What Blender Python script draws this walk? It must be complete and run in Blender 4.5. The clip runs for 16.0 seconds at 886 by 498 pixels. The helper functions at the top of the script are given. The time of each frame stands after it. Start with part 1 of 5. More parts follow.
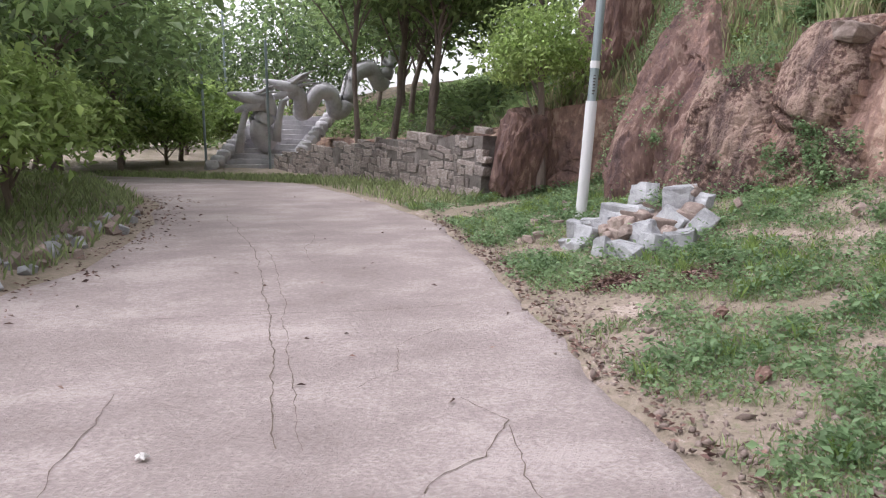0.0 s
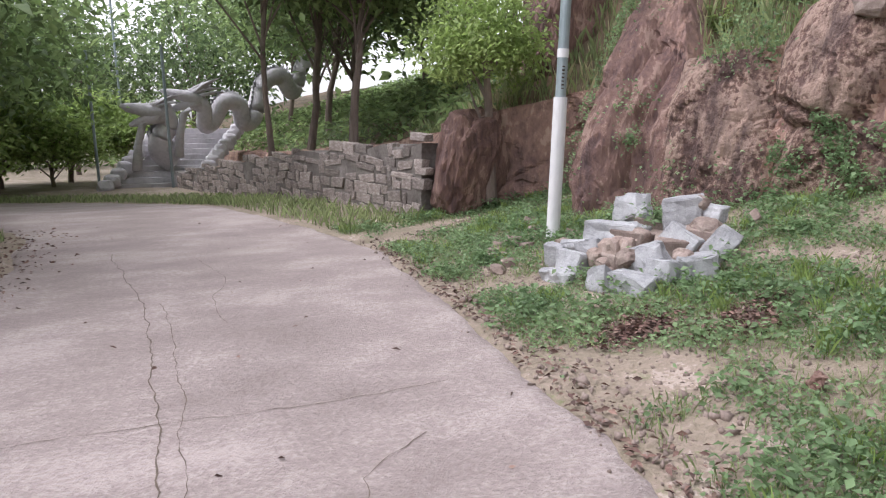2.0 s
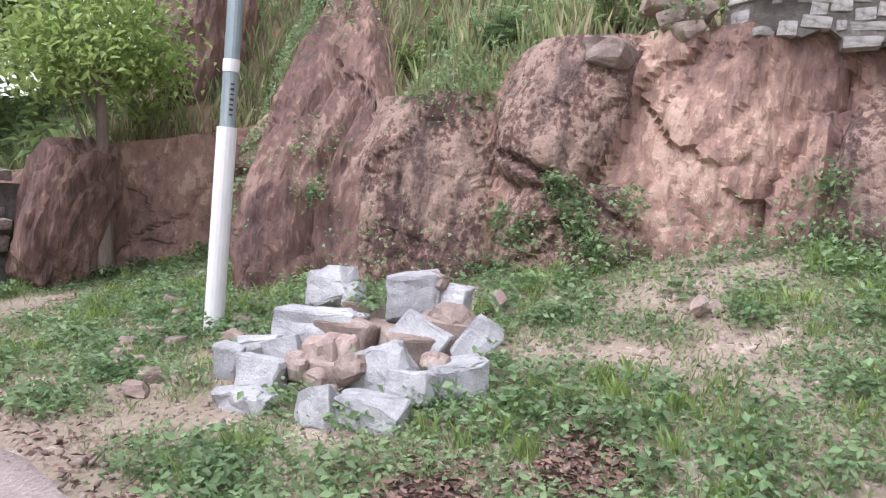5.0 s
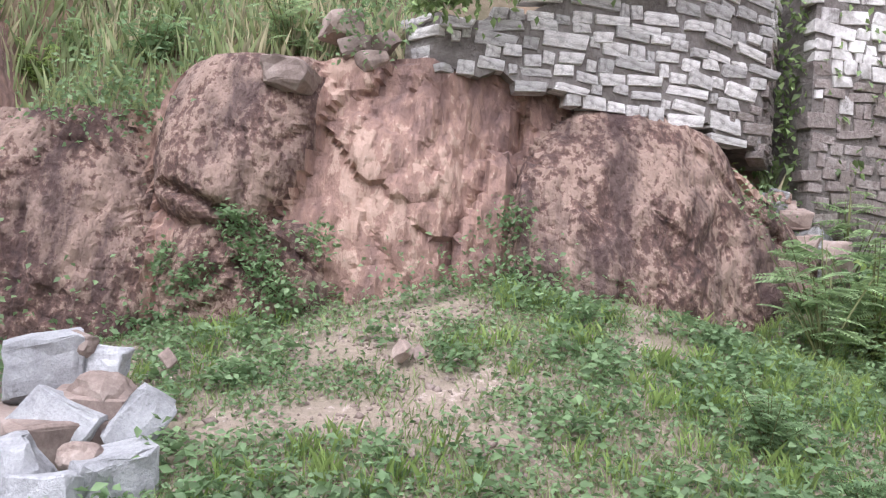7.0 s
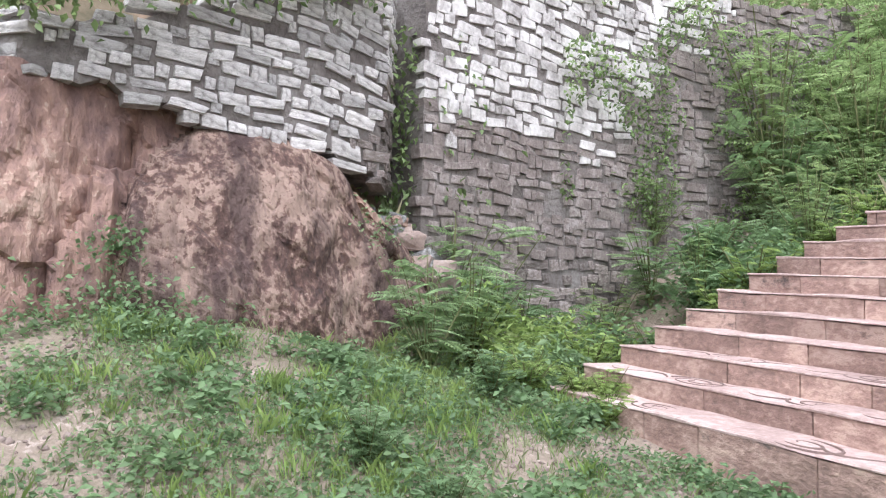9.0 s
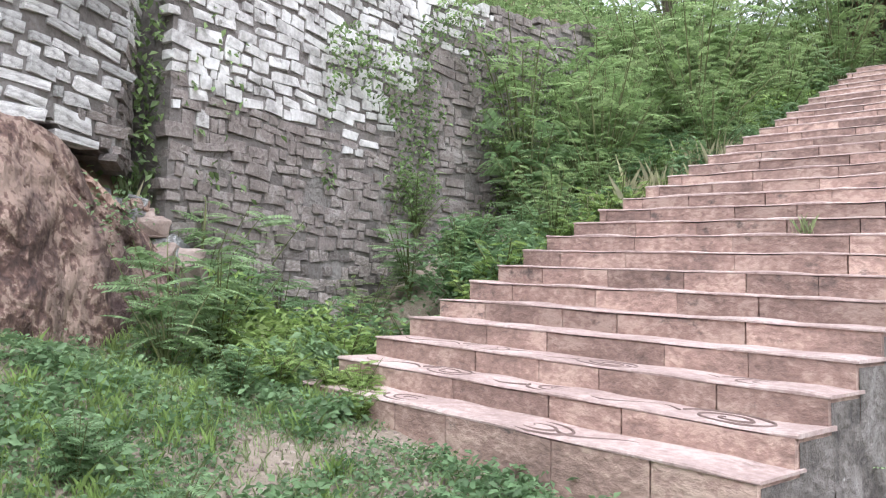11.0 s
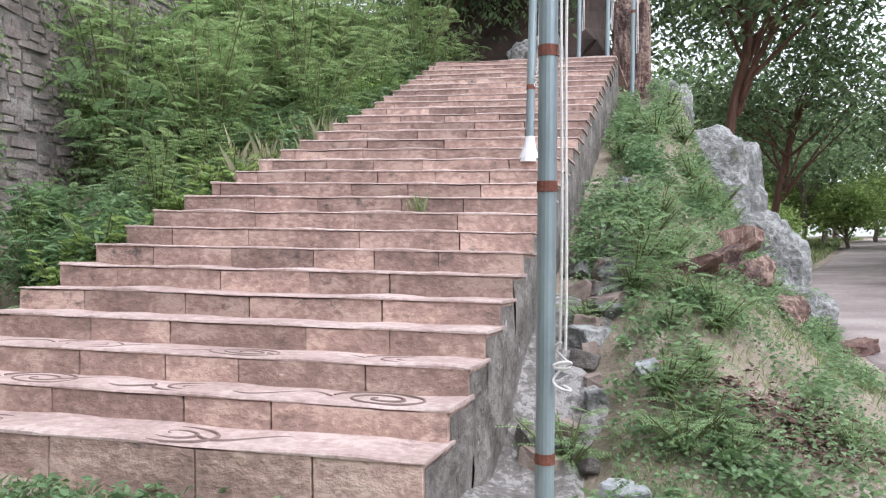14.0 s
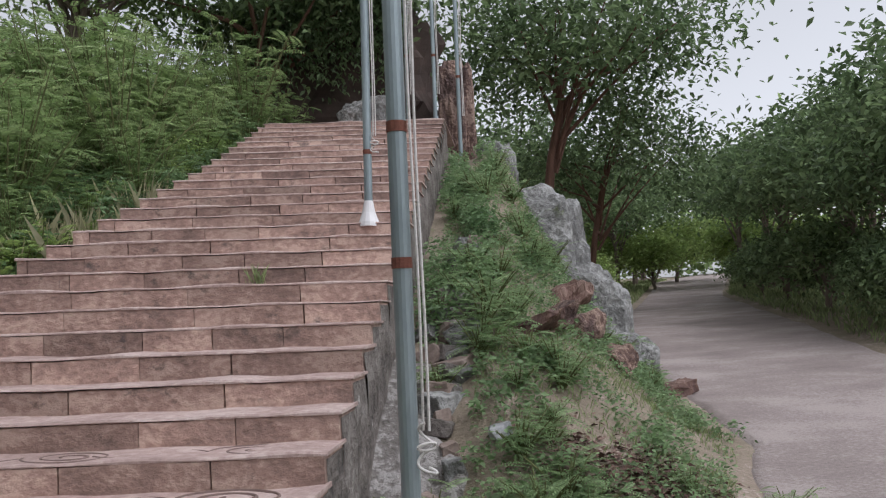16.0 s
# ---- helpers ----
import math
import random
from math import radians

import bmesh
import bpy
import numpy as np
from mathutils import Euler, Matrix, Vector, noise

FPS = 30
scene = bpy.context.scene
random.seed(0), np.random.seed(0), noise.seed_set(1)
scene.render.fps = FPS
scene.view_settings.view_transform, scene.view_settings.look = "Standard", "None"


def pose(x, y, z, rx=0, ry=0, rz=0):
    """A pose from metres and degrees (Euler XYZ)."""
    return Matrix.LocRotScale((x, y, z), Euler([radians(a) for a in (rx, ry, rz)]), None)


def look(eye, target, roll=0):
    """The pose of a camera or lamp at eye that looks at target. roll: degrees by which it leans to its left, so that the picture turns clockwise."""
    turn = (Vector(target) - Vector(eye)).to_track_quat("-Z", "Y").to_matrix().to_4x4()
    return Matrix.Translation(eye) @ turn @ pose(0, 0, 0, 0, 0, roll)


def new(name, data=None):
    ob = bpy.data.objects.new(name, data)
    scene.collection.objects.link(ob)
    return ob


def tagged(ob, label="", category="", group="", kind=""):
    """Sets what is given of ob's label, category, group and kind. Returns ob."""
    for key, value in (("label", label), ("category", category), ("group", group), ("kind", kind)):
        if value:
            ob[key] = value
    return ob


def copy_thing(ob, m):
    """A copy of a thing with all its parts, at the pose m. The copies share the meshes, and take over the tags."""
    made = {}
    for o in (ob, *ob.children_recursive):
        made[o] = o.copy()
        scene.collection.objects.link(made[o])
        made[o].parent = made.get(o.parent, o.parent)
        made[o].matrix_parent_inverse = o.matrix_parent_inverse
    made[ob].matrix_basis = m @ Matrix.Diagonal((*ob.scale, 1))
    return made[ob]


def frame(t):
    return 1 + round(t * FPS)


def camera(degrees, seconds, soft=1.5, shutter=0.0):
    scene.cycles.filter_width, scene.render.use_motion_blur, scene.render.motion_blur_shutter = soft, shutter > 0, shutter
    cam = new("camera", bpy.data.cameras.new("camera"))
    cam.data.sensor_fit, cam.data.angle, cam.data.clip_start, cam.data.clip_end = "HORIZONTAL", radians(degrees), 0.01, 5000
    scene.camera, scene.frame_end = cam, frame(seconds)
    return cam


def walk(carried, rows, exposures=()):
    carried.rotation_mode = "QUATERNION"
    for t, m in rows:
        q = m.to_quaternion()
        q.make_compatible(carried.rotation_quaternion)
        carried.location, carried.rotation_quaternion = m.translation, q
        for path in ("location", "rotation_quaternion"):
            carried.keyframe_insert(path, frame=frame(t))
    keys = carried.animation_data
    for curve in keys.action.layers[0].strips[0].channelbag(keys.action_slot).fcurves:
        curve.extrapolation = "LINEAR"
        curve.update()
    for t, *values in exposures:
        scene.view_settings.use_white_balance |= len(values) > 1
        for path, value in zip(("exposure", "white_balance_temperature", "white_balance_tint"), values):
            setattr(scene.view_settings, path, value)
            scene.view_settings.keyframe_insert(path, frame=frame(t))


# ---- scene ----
cam = camera(62.5, 16.0, soft=1.2)
PATH = [
    (0, (0.428, 0.209, 1.399), (1.248, 2.252, 0.988), 2.19),
    (0.5, (0.438, 0.622, 1.371), (1.285, 2.654, 0.959), 1.19),
    (1, (0.567, 1.016, 1.375), (1.461, 3.028, 0.967), 0.71),
    (1.5, (0.689, 1.388, 1.357), (1.655, 3.369, 0.955), 0.63),
    (2, (0.782, 1.794, 1.345), (1.832, 3.736, 0.963), 0.56),
    (2.5, (0.924, 2.141, 1.342), (2.068, 4.031, 0.97), 0.5),
    (3, (1.018, 2.501, 1.331), (2.422, 4.213, 0.989), 1.53),
    (3.2, (1.103, 2.65, 1.341), (2.558, 4.32, 1.005), 1.66),
    (5.3, (1.792, 3.74, 1.242), (3.778, 4.77, 1.117), 4.01),
    (5.5, (1.864, 3.784, 1.232), (3.896, 4.721, 1.137), 3.87),
    (6, (2.03, 3.885, 1.221), (4.151, 4.601, 1.176), 3.72),
    (6.5, (2.149, 3.964, 1.214), (4.344, 4.406, 1.206), 3.6),
    (7, (2.201, 3.998, 1.211), (4.431, 4.199, 1.247), 3.47),
    (7.5, (2.237, 3.954, 1.227), (4.474, 3.862, 1.303), 3.16),
    (8, (2.253, 3.87, 1.229), (4.45, 3.446, 1.342), 2.69),
    (8.5, (2.25, 3.818, 1.228), (4.391, 3.174, 1.369), 2.33),
    (8.7, (2.241, 3.788, 1.219), (4.36, 3.081, 1.365), 1.88),
    (10.8, (2.322, 3.613, 1.211), (4.109, 2.274, 1.366), 1.2),
    (11, (2.352, 3.577, 1.205), (4.092, 2.174, 1.351), 1.05),
    (11.5, (2.408, 3.547, 1.198), (3.971, 1.945, 1.309), 0.68),
    (12, (2.469, 3.554, 1.217), (3.827, 1.775, 1.317), 0.39),
    (12.5, (2.518, 3.578, 1.219), (3.763, 1.719, 1.312), 0.45),
    (13, (2.609, 3.524, 1.218), (3.795, 1.625, 1.298), 0.17),
    (13.5, (2.69, 3.469, 1.239), (3.711, 1.476, 1.309), -0.36),
    (14, (2.787, 3.484, 1.254), (3.514, 1.366, 1.319), -0.78),
    (14.5, (2.847, 3.487, 1.276), (3.441, 1.327, 1.345), -1.35),
    (15, (2.846, 3.442, 1.294), (3.374, 1.266, 1.376), -2.34),
    (15.5, (2.883, 3.434, 1.316), (3.25, 1.228, 1.439), -3.12),
    (16, (2.882, 3.425, 1.349), (3.102, 1.205, 1.559), -4.2),
]
EXPOSURES = [(0, 1.15, 6200, 17), (3.2, 1.25, 6150, 17), (5.3, 1.54, 6030, 19), (8.7, 1.54, 5930, 15), (11, 1.45, 5850, 11), (12.5, 1.4, 5850, 11), (14, 1.25, 5900, 12), (15, 1.1, 5950, 13), (16, 0.3, 6100, 13)]
walk(cam, [(t, look(eye, target, roll)) for t, eye, target, roll in PATH], EXPOSURES)

# ---- world, sun, exposure ----
world = bpy.data.worlds.new("overcast_sky")
scene.world = world
world.use_nodes = True
wn, wl = world.node_tree.nodes, world.node_tree.links
sky = wn.new("ShaderNodeTexSky")
sky.sky_type, sky.sun_disc = "NISHITA", False
sky.sun_elevation, sky.sun_rotation = radians(58), radians(297)
sky.air_density, sky.dust_density, sky.ozone_density = 1.0, 2.0, 1.0
pale = wn.new("ShaderNodeHueSaturation")
pale.inputs["Saturation"].default_value = 0.08
wl.new(sky.outputs[0], pale.inputs["Color"])
wl.new(pale.outputs[0], wn["Background"].inputs[0])
wn["Background"].inputs[1].default_value = 0.15
sun_data = bpy.data.lights.new("sun", "SUN")
sun_data.energy, sun_data.angle, sun_data.color = 0.9, radians(35), (1.0, 0.99, 0.97)
sun = new("sun", sun_data)
sun.matrix_world = look((0, 0, 30), (12.0, -6.0, 30 - 21.5))


# ---- materials ----
def material(name, colours, scale=3.0, fine=40.0, bump=0.3, rough=0.85, spread=0.5, metal=0.0, per_piece=0.0, per_island=0.0, stretch=(1, 1, 1), bump_size=0.02, spots=None, through_light=0.0, grain=0.45, streaks=None):
    """Two to four colours spread by broad and fine noise, with relief; per_piece and per_island vary the brightness."""
    m = bpy.data.materials.new(name)
    m.use_nodes = True
    n, l = m.node_tree.nodes, m.node_tree.links
    b = n["Principled BSDF"]
    tc = n.new("ShaderNodeTexCoord")
    geo = n.new("ShaderNodeNewGeometry")
    mp = n.new("ShaderNodeMapping")
    mp.inputs["Scale"].default_value = stretch
    l.new(geo.outputs["Position"] if per_piece == 0 else tc.outputs["Object"], mp.inputs[0])
    na, nb = n.new("ShaderNodeTexNoise"), n.new("ShaderNodeTexNoise")
    for q, s in ((na, scale), (nb, fine)):
        q.inputs["Scale"].default_value, q.inputs["Detail"].default_value, q.inputs["Roughness"].default_value = s, 6.0, 0.62
        l.new(mp.outputs[0], q.inputs["Vector"])
    mixn = n.new("ShaderNodeMath")
    mixn.operation = "MULTIPLY_ADD"
    l.new(nb.outputs["Fac"], mixn.inputs[0])
    mixn.inputs[1].default_value = grain
    l.new(na.outputs["Fac"], mixn.inputs[2])
    ramp = n.new("ShaderNodeValToRGB")
    mid = 0.5 + 0.5 * grain
    lo, hi = mid - spread / 2, mid + spread / 2
    while len(ramp.color_ramp.elements) < len(colours):
        ramp.color_ramp.elements.new(0.5)
    for i, c in enumerate(colours):
        e = ramp.color_ramp.elements[i]
        e.position, e.color = lo + (hi - lo) * i / max(1, len(colours) - 1), (*c, 1)
    l.new(mixn.outputs[0], ramp.inputs[0])
    out = ramp.outputs[0]
    if spots:
        colour, size, amount = spots
        v = n.new("ShaderNodeTexNoise")
        v.inputs["Scale"].default_value, v.inputs["Detail"].default_value, v.inputs["Roughness"].default_value = size, 8.0, 0.75
        l.new(mp.outputs[0], v.inputs["Vector"])
        r2 = n.new("ShaderNodeValToRGB")
        r2.color_ramp.elements[0].position, r2.color_ramp.elements[1].position = 1 - amount, 1 - amount + 0.09
        l.new(v.outputs["Fac"], r2.inputs[0])
        mx = n.new("ShaderNodeMix")
        mx.data_type = "RGBA"
        l.new(r2.outputs[0], mx.inputs["Factor"])
        l.new(out, mx.inputs["A"])
        mx.inputs["B"].default_value = (*colour, 1)
        out = mx.outputs["Result"]
    if streaks:
        colour, size, amount = streaks
        m3 = n.new("ShaderNodeMapping")
        m3.inputs["Scale"].default_value = (1, 1, 0.16)
        l.new(geo.outputs["Position"], m3.inputs[0])
        v = n.new("ShaderNodeTexNoise")
        v.inputs["Scale"].default_value, v.inputs["Detail"].default_value, v.inputs["Roughness"].default_value = size, 7.0, 0.68
        l.new(m3.outputs[0], v.inputs["Vector"])
        r3 = n.new("ShaderNodeValToRGB")
        r3.color_ramp.elements[0].position, r3.color_ramp.elements[1].position = 1 - amount, 1 - amount + 0.16
        r3.color_ramp.elements[1].color = (0.82, 0.82, 0.82, 1)
        l.new(v.outputs["Fac"], r3.inputs[0])
        mx = n.new("ShaderNodeMix")
        mx.data_type = "RGBA"
        l.new(r3.outputs[0], mx.inputs["Factor"])
        l.new(out, mx.inputs["A"])
        mx.inputs["B"].default_value = (*colour, 1)
        out = mx.outputs["Result"]
    if per_piece or per_island:
        hs = n.new("ShaderNodeHueSaturation")
        rnd = n.new("ShaderNodeObjectInfo").outputs["Random"] if per_piece else geo.outputs["Random Per Island"]
        mr = n.new("ShaderNodeMapRange")
        k = per_piece or per_island
        mr.inputs["To Min"].default_value, mr.inputs["To Max"].default_value = 1 - k, 1 + k
        l.new(rnd, mr.inputs[0])
        l.new(mr.outputs[0], hs.inputs["Value"])
        l.new(out, hs.inputs["Color"])
        out = hs.outputs[0]
    l.new(out, b.inputs["Base Color"])
    b.inputs["Roughness"].default_value, b.inputs["Metallic"].default_value = rough, metal
    if bump:
        bp = n.new("ShaderNodeBump")
        bp.inputs["Strength"].default_value, bp.inputs["Distance"].default_value = bump, bump_size
        l.new(mixn.outputs[0], bp.inputs["Height"])
        l.new(bp.outputs[0], b.inputs["Normal"])
    if through_light:
        tr = n.new("ShaderNodeBsdfTranslucent")
        l.new(out, tr.inputs[0])
        ms = n.new("ShaderNodeMixShader")
        ms.inputs[0].default_value = through_light
        l.new(b.outputs[0], ms.inputs[1])
        l.new(tr.outputs[0], ms.inputs[2])
        l.new(ms.outputs[0], n["Material Output"].inputs[0])
    return m


def leafy(name, dark, light, k=0.35):
    return material(name, [dark, light], scale=0.9, fine=9.0, bump=0, rough=0.6, spread=0.5, per_island=k, through_light=0.5)


M_ROAD = material("road_concrete", [(0.18, 0.142, 0.133), (0.325, 0.267, 0.252), (0.44, 0.373, 0.353)], scale=1.0, fine=42, bump=1.0, bump_size=0.03, spread=0.8, grain=0.7, stretch=(0.8, 1.2, 1), spots=((0.24, 0.195, 0.182), 8.0, 0.37))
M_CARVED = material("carved_groove", [(0.13, 0.085, 0.075), (0.24, 0.165, 0.145)], scale=9, bump=0.2)
M_CRACK = material("crack_dirt", [(0.09, 0.065, 0.05), (0.17, 0.13, 0.1)], scale=9, bump=0.2)
M_SOIL = material("verge_soil", [(0.14, 0.125, 0.075), (0.23, 0.19, 0.135), (0.33, 0.26, 0.21), (0.43, 0.35, 0.3)], scale=1.6, fine=26, bump=1.0, bump_size=0.04, spread=0.8, grain=0.7, spots=((0.17, 0.19, 0.085), 6.0, 0.42))
M_ROCK = material("red_weathered_rock", [(0.085, 0.055, 0.052), (0.22, 0.135, 0.115), (0.36, 0.225, 0.175), (0.45, 0.31, 0.245)], scale=1.9, fine=13, bump=1.0, bump_size=0.08, spread=0.72, grain=0.8, stretch=(1, 1, 0.5), spots=((0.52, 0.42, 0.35), 26.0, 0.385), streaks=((0.15, 0.085, 0.07), 3.6, 0.42))
M_BOULDER = material("purple_brown_boulder", [(0.052, 0.032, 0.029), (0.14, 0.08, 0.065), (0.24, 0.15, 0.118), (0.36, 0.25, 0.2)], scale=2.4, fine=21, bump=1.0, bump_size=0.06, spread=0.66, grain=1.0, stretch=(1, 1, 0.8), spots=((0.5, 0.385, 0.31), 24.0, 0.385), streaks=((0.06, 0.034, 0.033), 3.2, 0.54))
M_DARK_ROCK = material("dark_stained_rock", [(0.045, 0.028, 0.03), (0.12, 0.07, 0.064), (0.22, 0.13, 0.105), (0.3, 0.2, 0.165)], scale=2.2, fine=17, bump=1.0, bump_size=0.06, spread=0.75, grain=0.8, stretch=(1, 1, 0.3))
M_HILL = material("hillside_soil", [(0.06, 0.055, 0.025), (0.16, 0.12, 0.075), (0.3, 0.19, 0.13)], scale=1.6, fine=14, bump=0.8, bump_size=0.05)
M_GRANITE = material("grey_granite", [(0.19, 0.19, 0.2), (0.35, 0.35, 0.36), (0.48, 0.48, 0.49)], scale=6, fine=70, bump=0.8, bump_size=0.02, spread=0.5, per_piece=0.14, spots=((0.22, 0.21, 0.21), 40.0, 0.38))
M_BROWN_STONE = material("brown_stone", [(0.15, 0.11, 0.095), (0.27, 0.205, 0.175), (0.4, 0.33, 0.29)], scale=5, fine=60, bump=0.5, bump_size=0.015, per_piece=0.2)
M_GREY_ROCK = material("grey_outcrop_rock", [(0.08, 0.078, 0.075), (0.21, 0.207, 0.2), (0.36, 0.355, 0.345)], scale=2.2, fine=16, bump=1.0, bump_size=0.06, spread=0.8, grain=0.8, spots=((0.16, 0.19, 0.085), 1.6, 0.4))
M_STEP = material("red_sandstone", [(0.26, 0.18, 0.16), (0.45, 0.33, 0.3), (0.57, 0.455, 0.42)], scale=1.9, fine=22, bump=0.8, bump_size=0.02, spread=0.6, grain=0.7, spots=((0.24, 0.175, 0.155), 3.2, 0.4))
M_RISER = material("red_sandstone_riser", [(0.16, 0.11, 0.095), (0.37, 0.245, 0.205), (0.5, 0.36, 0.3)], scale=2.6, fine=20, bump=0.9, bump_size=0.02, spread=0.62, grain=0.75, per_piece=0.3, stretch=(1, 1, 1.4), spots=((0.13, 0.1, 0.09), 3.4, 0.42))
M_WALLSTONE = material("whitewashed_stone", [(0.22, 0.2, 0.19), (0.54, 0.51, 0.49), (0.76, 0.74, 0.72)], scale=2.6, fine=24, bump=0.7, bump_size=0.03, spread=0.42, per_piece=0.32, spots=((0.15, 0.13, 0.118), 5.0, 0.41))
M_RETSTONE = material("grey_brown_wall_stone", [(0.15, 0.122, 0.11), (0.29, 0.24, 0.218), (0.41, 0.36, 0.335)], scale=4, fine=34, bump=0.9, bump_size=0.03, spread=0.6, grain=0.7, per_piece=0.36, spots=((0.52, 0.49, 0.47), 4.0, 0.36))
M_MORTAR = material("old_mortar", [(0.075, 0.062, 0.056), (0.17, 0.148, 0.135), (0.3, 0.275, 0.26)], scale=2.2, fine=24, bump=1.0, bump_size=0.05)
M_FLANK = material("flank_masonry", [(0.07, 0.06, 0.055), (0.17, 0.145, 0.13), (0.3, 0.27, 0.25)], scale=5, fine=26, bump=1.0, bump_size=0.05, spread=0.4, spots=((0.55, 0.53, 0.5), 6.0, 0.38))
M_WHITE = material("white_painted_steel", [(0.62, 0.61, 0.62), (0.78, 0.77, 0.78)], scale=3, fine=30, bump=0.05, rough=0.45, stretch=(1, 1, 0.3))
M_GALV = material("galvanised_steel", [(0.22, 0.27, 0.29), (0.36, 0.42, 0.44)], scale=4, fine=45, bump=0.05, rough=0.42, metal=0.35, stretch=(1, 1, 0.3))
M_RUST = material("rusty_band", [(0.13, 0.045, 0.03), (0.24, 0.09, 0.06)], scale=20, fine=80, bump=0.3)
M_ROPE = material("white_rope", [(0.55, 0.52, 0.5), (0.75, 0.72, 0.7)], scale=60, fine=200, bump=0.3)
M_CEMENT = material("grey_cement", [(0.11, 0.095, 0.085), (0.22, 0.2, 0.185), (0.36, 0.335, 0.32)], scale=4, fine=24, bump=1.0, bump_size=0.04, grain=0.9, spots=((0.12, 0.1, 0.09), 5, 0.4))
M_STATUE = material("weathered_statue_cement", [(0.34, 0.33, 0.34), (0.53, 0.51, 0.53), (0.66, 0.63, 0.65)], scale=1.2, fine=12, bump=0.6, bump_size=0.05)
M_BARK = material("tree_bark", [(0.12, 0.09, 0.075), (0.27, 0.21, 0.18)], scale=6, fine=30, bump=0.8, bump_size=0.03, stretch=(1, 1, 0.25))
M_RED_BARK = material("reddish_bark", [(0.1, 0.05, 0.035), (0.2, 0.105, 0.075)], scale=6, fine=30, bump=0.8, bump_size=0.03, stretch=(1, 1, 0.25))
M_LITTER = material("dry_leaf_litter", [(0.07, 0.035, 0.032), (0.15, 0.085, 0.068), (0.27, 0.19, 0.15)], scale=8, fine=50, bump=0.2, per_island=0.5)
M_STEM = material("green_stem", [(0.08, 0.1, 0.035), (0.17, 0.17, 0.07)], scale=6, bump=0)
M_GRASS = leafy("grass_blades", (0.19, 0.25, 0.1), (0.38, 0.44, 0.22))
M_WEED = leafy("weed_leaves", (0.125, 0.215, 0.095), (0.3, 0.41, 0.21))
M_LIME = leafy("lime_leaves", (0.19, 0.29, 0.075), (0.38, 0.47, 0.17))
M_FEATHER = leafy("feathery_leaves", (0.16, 0.26, 0.11), (0.36, 0.46, 0.24))
M_DRY = leafy("dry_grass", (0.34, 0.32, 0.18), (0.58, 0.52, 0.35))
M_BRIGHT = leafy("young_shrub_leaves", (0.18, 0.28, 0.1), (0.4, 0.49, 0.23))
M_TREE = leafy("tree_leaves", (0.13, 0.21, 0.08), (0.33, 0.43, 0.18), 0.5)
M_TREE_DARK = leafy("dark_tree_leaves", (0.09, 0.145, 0.07), (0.24, 0.32, 0.15), 0.5)
# near black: the cave's shade is put into this colour; also the post's lettering
M_DARK = material("cave_shade_and_lettering", [(0.035, 0.025, 0.022), (0.12, 0.08, 0.068)], scale=2, bump=0.6)


# ---- mesh helpers ----
rng = np.random.default_rng(7)


def put(name, bm, mat, parent=None, label="", smooth=False):
    me = bpy.data.meshes.new(name)
    bm.to_mesh(me)
    bm.free()
    me.materials.append(mat)
    if smooth:
        me.polygons.foreach_set("use_smooth", [True] * len(me.polygons))
    ob = new(name, me)
    ob.parent = parent
    return tagged(ob, label)


def part(name, bm, mat, parent, label="", smooth=False):
    return put(name, bm, mat, parent, label, smooth)


def sheet(name, verts, faces, mat, parent=None, smooth=True):
    me = bpy.data.meshes.new(name)
    me.from_pydata([tuple(v) for v in verts], [], [tuple(f) for f in faces])
    me.materials.append(mat)
    if smooth:
        me.polygons.foreach_set("use_smooth", [True] * len(me.polygons))
    me.update()
    ob = new(name, me)
    ob.parent = parent
    return ob


def grid_faces(nu, nv):
    i = np.arange((nu - 1) * (nv - 1))
    a = (i // (nv - 1)) * nv + i % (nv - 1)
    return np.stack([a, a + nv, a + nv + 1, a + 1], 1).tolist()


def tri_mesh(name, v, f, mat, parent=None):
    """One mesh from arrays of vertices and triangles."""
    me = bpy.data.meshes.new(name)
    me.vertices.add(len(v))
    me.vertices.foreach_set("co", np.asarray(v, dtype=np.float32).ravel())
    me.loops.add(len(f) * 3)
    me.loops.foreach_set("vertex_index", np.asarray(f, dtype=np.int32).ravel())
    me.polygons.add(len(f))
    me.polygons.foreach_set("loop_start", np.arange(0, len(f) * 3, 3, dtype=np.int32))
    me.polygons.foreach_set("loop_total", np.full(len(f), 3, dtype=np.int32))
    me.materials.append(mat)
    me.update(calc_edges=True)
    me.validate()
    ob = new(name, me)
    ob.parent = parent
    return ob


LEAF_V = np.array([(0, 0, 0), (-0.5, 0.45, 0.1), (0, 1, -0.12), (0.5, 0.45, 0.1)], float)
LEAF_F = np.array([(0, 2, 1), (0, 3, 2)])
BLADE_V = np.array([(-0.5, 0, 0), (0.5, 0, 0), (0.28, 0.22, 0.62), (0, 0.62, 1.0)], float)
BLADE_F = np.array([(0, 1, 2), (0, 2, 3)])


def frames(direction, twist):
    """Rotation matrices whose y axis runs along each direction."""
    y = direction / np.linalg.norm(direction, axis=1, keepdims=True)
    ref = np.tile((0.0, 0.0, 1.0), (len(y), 1))
    ref[np.abs(y[:, 2]) > 0.95] = (1, 0, 0)
    x = np.cross(y, ref)
    x /= np.linalg.norm(x, axis=1, keepdims=True)
    z = np.cross(x, y)
    c, s = np.cos(twist)[:, None], np.sin(twist)[:, None]
    x, z = c * x + s * z, c * z - s * x
    return np.stack([x, y, z], 2)


